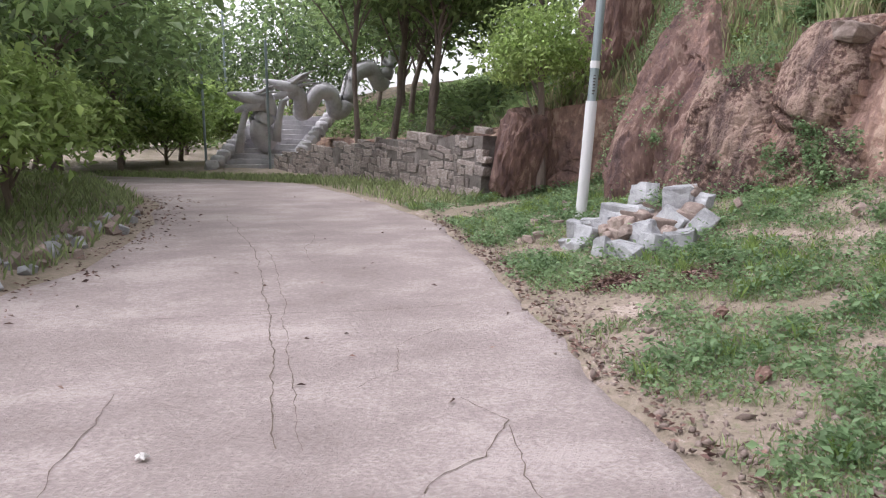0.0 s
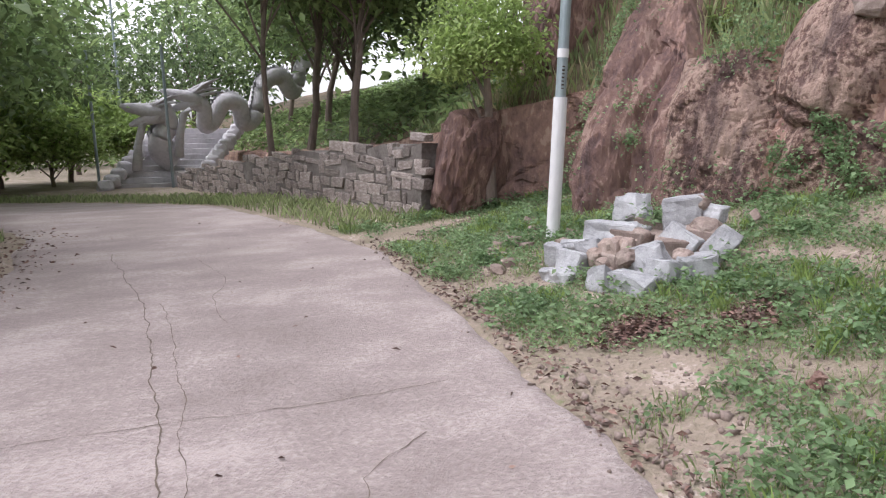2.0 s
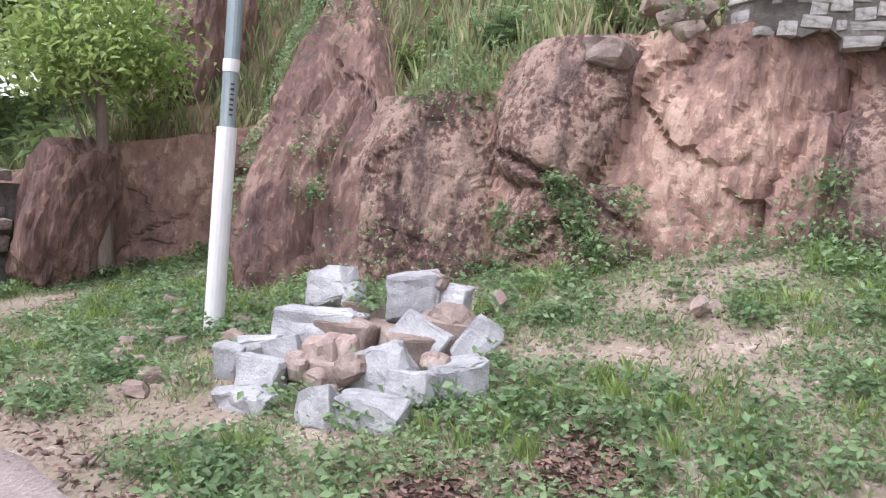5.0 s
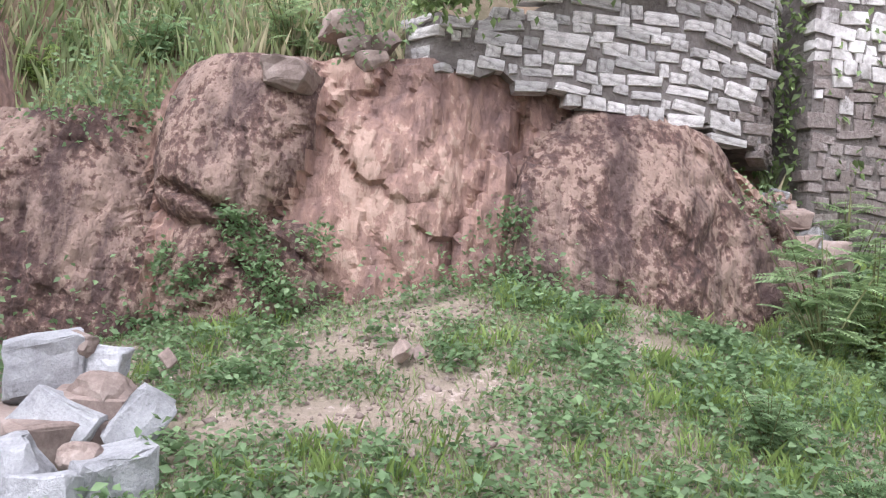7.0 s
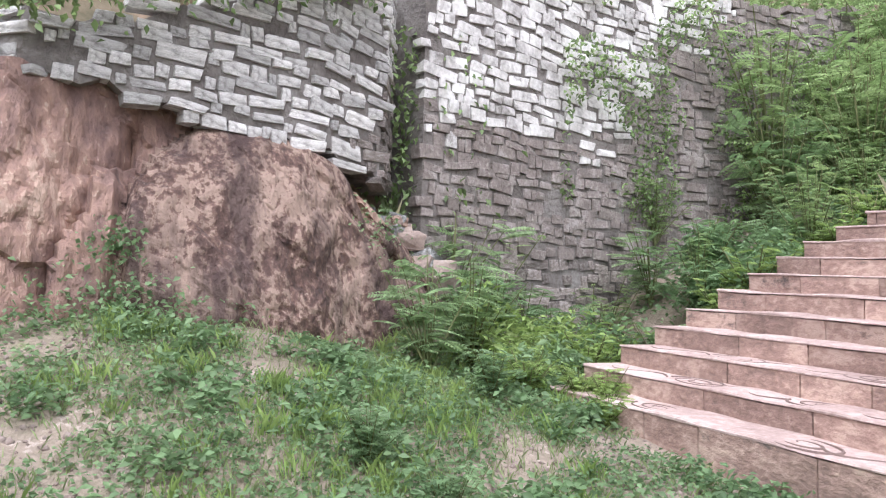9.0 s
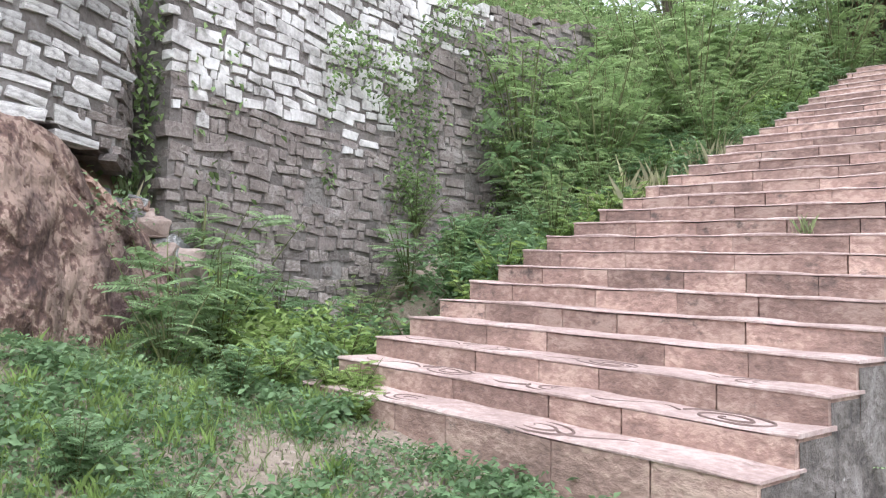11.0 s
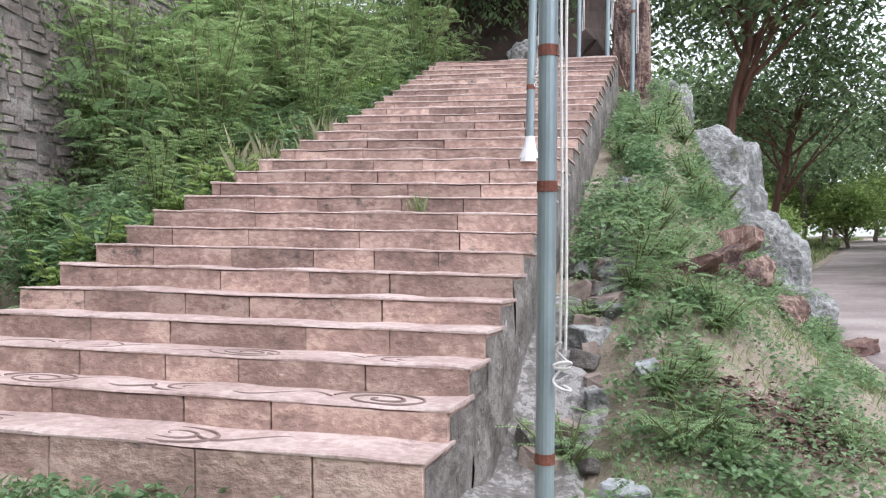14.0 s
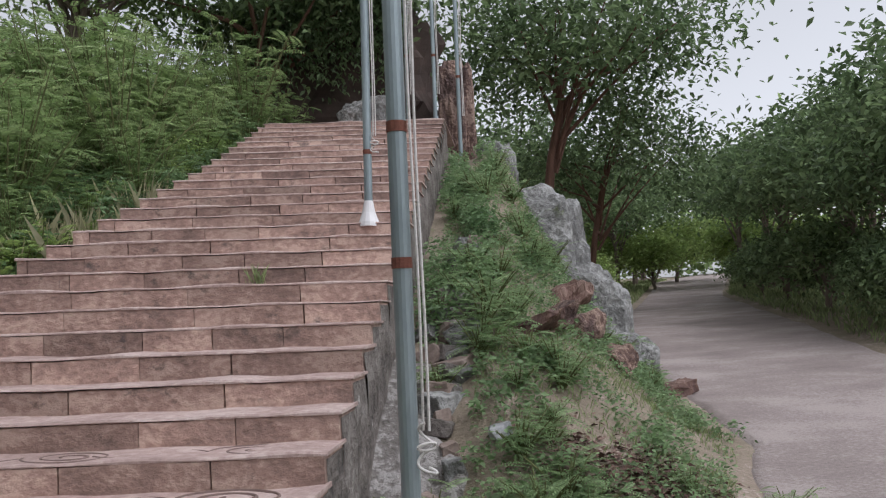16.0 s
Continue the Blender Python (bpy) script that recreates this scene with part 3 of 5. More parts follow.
def halyard(parent, r, z0, z1, knot=True):
    for k, dx in enumerate((0.0, 0.018)):
        pts = [(-r - 0.02 - dx - 0.006 * math.sin(i * 0.7 + k), 0.02 + 0.012 * math.sin(i * 0.5 + k * 2), z0 + (z1 - z0) * i / 24) for i in range(25)]
        part("rope", tube(bmesh.new(), pts, 0.006, 6), M_ROPE, parent)
    if knot:
        pts = [(-r - 0.03 + 0.04 * math.sin(a * 1.7) * (0.6 + 0.03 * a), 0.025 + 0.02 * math.cos(a * 1.3), z0 + 0.03 * math.cos(a) - 0.012 * a) for a in np.linspace(0, 11, 40)]
        part("knot", tube(bmesh.new(), pts, 0.0055, 6), M_ROPE, parent)


pole_a = flagpole(6.0, 0.036, (0.17, 1.18, 1.68))
tagged(pole_a, "grey galvanised flagpole with rusty bands and a white rope")
halyard(pole_a, 0.036, 0.58, 5.5)
moved(pole_a, 3.335, 0.76, 0.38, -2.0, -1.9)
pole_b = flagpole(6.0, 0.036, (0.62,), True)
tagged(pole_b, "grey flagpole on a flared white foot standing on a step")
halyard(pole_b, 0.036, 0.75, 5.5)
moved(pole_b, 4.09, -2.6, STAIR_Z + RISER * 13, 0, -2.4)
for px, py, pz in ((4.31, -7.2, 4.42), (3.9, -7.2, 4.38), (3.55, -7.1, 3.98)):
    p = flagpole(5.0, 0.03, (0.9,))
    tagged(p, "slim grey flagpole with white ropes at the head of the steps")
    halyard(p, 0.03, 0.3, 4.6, False)
    moved(p, px, py, pz, 0, -2.0)


# ---- masonry walls, each stone a piece ----
STONE_MESHES = {}


def wall_stone_mesh(k, mat):
    if (k, mat.name) not in STONE_MESHES:
        bm = stone(100 + k, 1, 1, 1, 0.34, 0)
        me = bpy.data.meshes.new("stone")
        bm.to_mesh(me)
        bm.free()
        me.materials.append(mat)
        STONE_MESHES[(k, mat.name)] = me
    return STONE_MESHES[(k, mat.name)]


def masonry(parent, path, low, high, course, length, mat, seed, limit=300, proud=0.014, skip=0.06, low_mat=None, low_z=0.0):
    """Rough courses of stone along a plan path; low and high give the wall's foot and top at a share of its run."""
    r = random.Random(seed)
    pts = [Vector((x, y, 0)) for x, y in path]
    seg = [(b - a).length for a, b in zip(pts, pts[1:])]
    total = sum(seg)

    def at(s):
        for a, b, q in zip(pts, pts[1:], seg):
            if s <= q:
                return a.lerp(b, s / q), (b - a).normalized()
            s -= q
        return pts[-1], (pts[-1] - pts[-2]).normalized()

    made = 0
    zmin = min(low(k / 20) for k in range(21))
    zmax = max(high(k / 20) for k in range(21))
    z, row = zmin, 0
    spots = []
    while z < zmax:
        h = course * r.uniform(0.75, 1.3)
        s = -r.random() * length
        while s < total:
            w = length * r.choice((0.4, 0.6, 0.8, 1.0, 1.3, 1.8)) * r.uniform(0.85, 1.15)
            mid = s + w / 2
            if 0 < mid < total and low(mid / total) - 0.4 * h < z + h / 2 < high(mid / total) + 0.3 * h and r.random() > skip:
                spots.append((mid, z + h / 2 + 0.35 * course * noise.noise(Vector((mid * 1.7, seed, 0))) + r.uniform(-0.03, 0.03), w, h * r.uniform(0.75, 1.15)))
            s += w
        z += h
    rests = {mat.name: (mat, bmesh.new())}
    for i, (mid, zc, w, h) in enumerate(spots):
        p, d = at(mid)
        m = Matrix.Translation((p.x, p.y, zc)) @ Matrix.Rotation(math.atan2(d.y, d.x) + r.uniform(-0.04, 0.04), 4, "Z") @ Matrix.Rotation(r.uniform(-0.12, 0.12), 4, "Y")
        m = m @ Matrix.Diagonal((w * r.uniform(0.92, 1.02), 0.15 + r.uniform(-1, 1) * proud, h * r.uniform(0.85, 1.1), 1))
        use = low_mat if low_mat and zc + 0.5 * noise.noise(Vector((mid * 1.3, zc * 2, 3))) < low_z + r.uniform(-0.2, 0.2) + 0.9 * max(0, mid - 2.2) else mat
        me = wall_stone_mesh(r.randrange(14), use)
        if i < limit:
            ob = new("stone", me)
            ob.parent = parent
            ob.matrix_basis = m
        else:
            rest = rests.setdefault(use.name, (use, bmesh.new()))[1]
            old = len(rest.verts)
            rest.from_mesh(me)
            rest.verts.ensure_lookup_table()
            bmesh.ops.transform(rest, matrix=m, verts=rest.verts[old:])
    for use, rest in rests.values():
        if len(rest.verts):
            tagged(part("upper_stones", rest, use, parent), kind="stuff")
        else:
            rest.free()
    bm = bmesh.new()
    n = 24
    rows = []
    for i in range(n + 1):
        p, d = at(total * i / n * 0.9999)
        side = Vector((d.y, -d.x, 0))
        lo, hi = low(i / n), high(i / n)
        jag = 0.05 * math.sin(i * 2.3 + seed)
        rows.append([bm.verts.new((p.x + side.x * o, p.y + side.y * o, zz)) for o, zz in ((0.05, lo + jag), (0.05, hi - 0.02 + jag), (-0.5, hi - 0.02 + jag), (-0.5, lo + jag))])
    for a, b in zip(rows, rows[1:]):
        for k in range(4):
            bm.faces.new((a[k], a[(k + 1) % 4], b[(k + 1) % 4], b[k]))
    bm.faces.new(rows[0])
    bm.faces.new(rows[-1][::-1])
    bmesh.ops.recalc_face_normals(bm, faces=bm.faces)
    part("mortar_core", bm, M_MORTAR, parent, "dark weathered mortar")


def lerp_list(values):
    return lambda s: float(np.interp(s, np.linspace(0, 1, len(values)), values))


# whitewashed wall sitting on the rock, then its neighbour further back, then the wall by the road
upper_wall = tagged(new("wall_1"), "crumbling whitewashed rubble wall sitting on the rock", "wall", kind="structure")
masonry(upper_wall, [(7.15, 4.75), (6.94, 4.5), (7.1, 3.7), (7.45, 2.8), (7.85, 2.2), (8.35, 1.98)], lerp_list([2.5, 2.44, 2.32, 2.28, 2.2, 2.1]), lerp_list([2.8, 2.85, 3.1, 3.45, 3.7, 3.9]), 0.09, 0.19, M_WALLSTONE, 9, skip=0.06, low_mat=M_RETSTONE, low_z=2.15)
back_wall = tagged(new("wall_2"), "tall whitewashed rubble wall behind the shrubs", "wall", kind="structure")
masonry(back_wall, [(8.1, 1.75), (8.3, 1.1), (8.75, -0.1), (9.1, -1.6), (9.3, -4.8)], lerp_list([0.5, 0.3, 0.3, 0.9, 1.8]), lerp_list([4.2, 4.5, 4.8, 4.9, 5.2]), 0.105, 0.2, M_WALLSTONE, 5, skip=0.05, low_mat=M_RETSTONE, low_z=2.75, limit=300)
road_wall = tagged(new("wall_3"), "low grey rubble retaining wall beside the road", "wall", kind="structure")
masonry(road_wall, [(3.95, 23), (4.5, 18), (4.88, 14), (5.15, 10.4)], lerp_list([-0.95, -0.7, -0.4, -0.2]), lerp_list([-0.08, 0.37, 0.81, 1.08]), 0.15, 0.34, M_RETSTONE, 8)

# ---- boulders set in the face, and loose stones on it ----
def set_boulder(x, y, z, sx, sy, sz, mat, seed, label, rx=0, lump=0.22):
    ob = put("boulder", boulder(seed, sx, sy, sz, 5, lump), mat, smooth=False)
    tagged(ob, label, "boulder")
    return moved(ob, x, y, z, rx, 0, 0)


set_boulder(7.1, 10.2, 1.9, 1.1, 0.9, 3.0, M_DARK_ROCK, 8, "tall dark red rock spike above the bush", 8)
set_boulder(5.6, 10.0, 0.75, 0.9, 0.75, 1.5, M_DARK_ROCK, 7, "dark rock outcrop at the end of the wall", 14)
for k, (x, y, z, s) in enumerate([(6.58, 5.4, 2.28, 0.24), (6.95, 5.18, 2.72, 0.2), (6.9, 5.05, 2.55, 0.17), (6.85, 4.95, 2.45, 0.15), (6.92, 4.9, 2.6, 0.14), (5.82, 4.5, 0.75, 0.075), (5.9, 4.42, 0.73, 0.06), (5.6, 5.6, 0.66, 0.06), (7.72, 1.62, 1.35, 0.22)]):
    ob = put("loose_stone", stone(40 + k, s * 1.5, s * 1.25, s * 0.9, 0.55, 0.04), M_BROWN_STONE)
    tagged(ob, "brown stone lodged on the rock face", "stone", "stones on the rock face")
    moved(ob, x, y, z, 10 * k, 7 * k, 40 * k)

r = random.Random(63)
for k in range(34):
    t = r.random()
    w = r.uniform(0.1, 0.26)
    x, y, z = 7.85 + 0.35 * r.random() + 0.1 * t, 1.35 + 0.75 * t + r.uniform(-0.12, 0.12), 1.0 + 1.1 * t - 0.25 * r.random()
    ob = put("rubble_block", stone(k + 300, w * 1.4, w, w * 0.8, 0.5, 0.04), (M_GREY_ROCK, M_BROWN_STONE, M_GREY_ROCK, M_BOULDER)[k % 4])
    tagged(ob, "grey broken stone in the collapsed corner of the wall", "stone", "rubble in the gap of the walls")
    moved(ob, x, y, z, r.uniform(-25, 25), r.uniform(-25, 25), r.uniform(0, 180))

# ---- heap of quarried stone ----
# x, y, z, width, height, tilt
HEAP_SLABS = [(5.30, 6.65, 0.61, 0.34, 0.26, 15), (5.22, 5.97, 0.65, 0.35, 0.28, 12), (5.06, 5.44, 0.49, 0.19, 0.28, -35), (4.92, 6.41, 0.45, 0.50, 0.19, 3), (4.98, 5.75, 0.47, 0.31, 0.23, -25), (4.65, 6.63, 0.32, 0.29, 0.13, 10), (4.68, 6.45, 0.32, 0.22, 0.17, 25), (4.50, 6.69, 0.25, 0.17, 0.20, 0), (4.46, 6.39, 0.25, 0.29, 0.17, 0), (4.76, 5.37, 0.36, 0.32, 0.19, 6)]
HEAP_BLOCKS = [(5.22, 6.42, 0.60, 0.16, 0.15, 30), (4.65, 5.76, 0.34, 0.34, 0.27, 25), (4.58, 5.53, 0.32, 0.26, 0.18, 10), (4.26, 6.30, 0.16, 0.32, 0.13, -4), (4.28, 5.85, 0.21, 0.23, 0.21, 15), (4.34, 5.60, 0.23, 0.35, 0.17, -8), (5.32, 5.75, 0.67, 0.19, 0.16, 0)]
HEAP_BROWN = [(5.35, 5.86, 0.73, 0.16, 0.12, 0), (5.18, 5.65, 0.53, 0.29, 0.23, -10), (4.95, 6.09, 0.46, 0.19, 0.13, 0), (4.72, 6.16, 0.35, 0.25, 0.23, 20), (4.75, 6.02, 0.39, 0.15, 0.17, 0), (4.62, 6.23, 0.29, 0.17, 0.16, 0), (4.62, 5.88, 0.34, 0.21, 0.14, 30), (4.50, 6.00, 0.28, 0.13, 0.11, 0), (4.45, 5.87, 0.26, 0.09, 0.07, 0), (4.80, 5.50, 0.41, 0.17, 0.11, 0)]
HEAP_CORE = [(5.0, 6.2, 0.36, 0.4, 0.3), (5.0, 5.8, 0.36, 0.4, 0.3), (4.75, 6.1, 0.24, 0.4, 0.24), (4.7, 6.4, 0.2, 0.36, 0.22), (5.15, 5.7, 0.44, 0.36, 0.3), (5.1, 6.45, 0.36, 0.36, 0.3), (5.3, 6.35, 0.42, 0.3, 0.3)]
for k, (x, y, z, w, h, tilt) in enumerate(HEAP_SLABS):
    ob = put("quarry_stone", stone(k + 1, w * 1.05, w * 0.58, h * 1.08, 0.5, 0.035), M_GRANITE)
    tagged(ob, "pale grey split granite slab in the stone heap", "stone", "heap of quarried stone")
    moved(ob, x, y, z, (k * 37) % 24 - 18, -tilt, -71 + (k * 71) % 40 - 20)
for k, (x, y, z, w, h, tilt) in enumerate(HEAP_BLOCKS):
    ob = put("quarry_stone", stone(k + 11, w * 1.06, w * 0.6, h * 1.1, 0.64, 0.045), M_GRANITE)
    tagged(ob, "grey broken granite block in the stone heap", "stone", "heap of quarried stone")
    moved(ob, x, y, z, (k * 47) % 30 - 18, -tilt, -71 + (k * 53) % 50 - 25)
for k, (x, y, z, w, h, tilt) in enumerate(HEAP_BROWN):
    ob = put("quarry_stone", boulder(k + 21, w * 0.96, w * 0.7, h * 0.98, 3, 0.24), M_BROWN_STONE)
    tagged(ob, "brownish rough stone in the stone heap", "stone", "heap of quarried stone")
    moved(ob, x - 0.06, y, z + 0.01, (k * 47) % 30 - 15, -tilt, -71 + (k * 61) % 60 - 30)
for k, (x, y, z, w, h) in enumerate(HEAP_CORE):
    ob = put("quarry_stone", stone(k + 61, w, w, h, 0.3, 0.02), M_BROWN_STONE)
    tagged(ob, "dark brown stone deep in the stone heap", "stone", "heap of quarried stone")
    moved(ob, x, y, z, 0, 0, k * 50)
for k, (x, y) in enumerate([(4.5, 7.6), (4.62, 7.75), (4.75, 7.5), (4.85, 7.8), (4.4, 7.4), (5.2, 7.9), (4.3, 7.1), (4.95, 7.1), (5.2, 7.3), (5.35, 8.2), (4.15, 7.0)]):
    ob = put("verge_stone", stone(k + 81, 0.2, 0.15, 0.09, 0.6, 0.05), M_BROWN_STONE)
    tagged(ob, "small reddish stone half sunk in the verge", "stone", "small stones on the verge")
    moved(ob, x, y, ground_at(x, y) + 0.015, 3 * k % 14, 5 * k % 14, 40 * k)

# ---- bank beside the steps: grey outcrop, red slabs, kerb stones ----
set_boulder(2.6, -6.4, 1.55, 1.35, 1.5, 2.75, M_GREY_ROCK, 12, "pale grey rock outcrop beside the road", 0, 0.24)
set_boulder(2.1, -5.8, 0.9, 1.0, 1.3, 1.9, M_GREY_ROCK, 13, "lower shoulder of the grey rock outcrop", 0, 0.24)
set_boulder(1.75, -5.2, 0.65, 0.7, 0.8, 0.75, M_GREY_ROCK, 14, "small grey rock beside the outcrop", 0, 0.2)
set_boulder(3.0, -6.7, 2.3, 0.9, 1.0, 1.4, M_BOULDER, 17, "brown stained rock joined to the outcrop", 0, 0.2)
for k, (x, y, z, w, d, h, rx, ry, rz) in enumerate([(2.5, -3.1, 1.4, 0.46, 0.32, 0.2, 10, 20, 20), (2.66, -2.25, 1.2, 0.4, 0.3, 0.14, 0, 30, 30), (2.8, -1.9, 1.1, 0.4, 0.3, 0.11, 5, 25, -10), (2.09, -3.0, 0.8, 0.36, 0.26, 0.2, 0, 15, 60), (1.45, -3.8, 0.5, 0.3, 0.22, 0.15, 0, 10, 15), (2.4, -2.7, 1.1, 0.34, 0.3, 0.24, 12, 0, 50)]):
    ob = put("red_rock", stone(k + 120, w * 1.2, d * 1.1, h * 1.1, 0.62, 0.06), M_BOULDER if k % 2 else M_DARK_ROCK)
    tagged(ob, "reddish broken rock slab lying on the grassy bank", "rock", "rocks on the bank")
    moved(ob, x, y, ground_at(x, y) + h * 0.3, rx, ry, rz)
for k, (x, y, w) in enumerate([(3.1, 0.1, 0.26), (3.08, 0.5, 0.13), (3.22, 0.3, 0.1), (3.05, -0.7, 0.18)]):
    ob = put("block", stone(k + 140, w, w * 0.75, w * 0.45, 0.5, 0.05), M_GRANITE)
    tagged(ob, "pale grey stone block beside the flagpole", "stone", "blocks beside the flagpole")
    moved(ob, x, y, ground_at(x, y) + 0.02, 4 * k, -6, 35 * k)
r = random.Random(71)
for k in range(46):
    y = -0.1 - 3.6 * k / 46 + r.uniform(-0.05, 0.05)
    x, w = r.uniform(3.22, 3.6), r.uniform(0.09, 0.24)
    ob = put("rubble_block", stone(k + 400, w * 1.3, w, w * 0.8, 0.5, 0.05), (M_GREY_ROCK, M_MORTAR, M_BROWN_STONE)[k % 3])
    tagged(ob, "dark grey rubble stone along the foot of the steps", "stone", "rubble along the steps")
    moved(ob, x, y, ground_at(x, y) + 0.03, r.uniform(-20, 20), r.uniform(-20, 20), r.uniform(0, 180))
# cement skirt at the foot of the open flank
bm = bmesh.new()
rows = []
for i in range(26):
    y = 0.95 - i * 0.1
    rows.append([])
    for j in range(6):
        x = 3.25 + 0.2 * noise.noise(Vector((i * 0.3, 4, 0))) * (5 - j) / 5 + 0.53 * j / 5
        rows[-1].append(bm.verts.new((x + 0.06 * noise.noise(Vector((i * 0.5, 1, 0))), y, float(lie(x, y)) + 0.035 + 0.05 * (j / 5) ** 2 + 0.04 * noise.noise(Vector((x * 5, y * 5, 0))) - (0.12 if j == 0 else 0))))
for a, b in zip(rows, rows[1:]):
    for j in range(5):
        bm.faces.new((a[j], a[j + 1], b[j + 1], b[j]))
skirt = put("cement_skirt", bm, M_CEMENT, smooth=True)
tagged(skirt, "rough grey cement strip along the steps", "cement strip", kind="structure")

# carved scrolls on the lowest treads
for n in (1, 2, 3):
    top, front = STAIR_Z + n * RISER, front_of(n)
    r = random.Random(n + 50)
    x = STAIR_X0 + 0.35
    while x < 5.9:
        bm = bmesh.new()
        big = r.uniform(0.1, 0.15)
        turn = r.choice((-1, 1))
        pts = []
        for a in np.linspace(0, 4.2 * math.pi, 46):
            q = big * (1 - a / (5 * math.pi))
            pts.append((x + 1.6 * q * math.cos(a * turn), front - TREAD * 0.52 + SKEW * (x - 3.76) + q * math.sin(a * turn), top - 0.005 + TILT * (x + 1.6 * q * math.cos(a * turn) - 3.76)))
        tube(bm, pts, 0.0075, 6)
        wave = [(x + 1.6 * big + 0.5 * q, front - TREAD * (0.52 - 0.22 * math.sin(q * 6.3) * turn) + SKEW * (x + 1.6 * big + 0.5 * q - 3.76), top - 0.005 + TILT * (x + 1.6 * big + 0.5 * q - 3.76)) for q in np.linspace(0, 1, 22)]
        bmw = tube(bm, wave, 0.0075, 6)
        part("carved_scroll", bmw, M_CARVED, stairs, "dark carved scroll line")
        x += r.uniform(0.7, 0.95)

# ---- cracks and seams of the road ----
def ribbon(name, pts, width, mat, label, category):
    bm = bmesh.new()
    prev = None
    r = random.Random(len(pts) * 7 + int(pts[0][0] * 100))
    fine = []
    for (x0, y0), (x1, y1) in zip(pts, pts[1:]):
        n = max(2, int(math.hypot(x1 - x0, y1 - y0) / 0.05))
        for i in range(n):
            t = i / n
            fine.append((x0 + (x1 - x0) * t, y0 + (y1 - y0) * t))
    jag = 0.0
    for i, (x, y) in enumerate(fine):
        a, b = fine[max(0, i - 1)], fine[min(len(fine) - 1, i + 1)]
        d = Vector((b[0] - a[0], b[1] - a[1])).normalized()
        jag = 0.75 * jag + r.uniform(-0.012, 0.012)
        w = width * r.uniform(0.3, 1.2)
        zz = float(np.interp(y, ROAD_Y, ROAD_Z)) + 0.008 * noise.noise(Vector((x * 2, y * 2, 0))) + 0.0155
        pair = [bm.verts.new((x - d.y * (jag + s * w), y + d.x * (jag + s * w), zz)) for s in (-0.5, 0.5)]
        if prev:
            bm.faces.new((prev[0], prev[1], pair[1], pair[0]))
        prev = pair
    bmesh.ops.recalc_face_normals(bm, faces=bm.faces)
    ob = put(name, bm, mat)
    return tagged(ob, label, category, kind="structure")


CRACKS = [
    ([(0.85, 3.05), (1.14, 5.08), (1.31, 7.26), (1.28, 9.8)], 0.008),
    ([(0.95, 3.0), (1.22, 5.0), (1.4, 6.46), (1.45, 7.4)], 0.005),
    ([(1.75, 6.6), (1.8, 7.4), (2.08, 8.1), (2.0, 9.2)], 0.005),
    ([(0.4, 5.12), (1.0, 5.08), (1.8, 4.98), (2.6, 5.0)], 0.006),
    ([(1.3, 2.5), (1.39, 2.59), (1.65, 2.7), (1.92, 3.03), (1.78, 3.4)], 0.007),
    ([(1.69, 2.3), (1.72, 2.5), (1.92, 3.03)], 0.005),
    ([(1.35, 3.6), (1.62, 3.81), (1.75, 4.2), (2.2, 4.5)], 0.005),
    ([(0.22, 3.84), (0.16, 3.5), (0.03, 3.17), (0.0, 2.8)], 0.005),
]
for k, (line, width) in enumerate(CRACKS):
    ribbon("crack", line, width, M_CRACK, "long worn seam in the road" if k == 0 else "thin jagged crack in the concrete road", "crack")

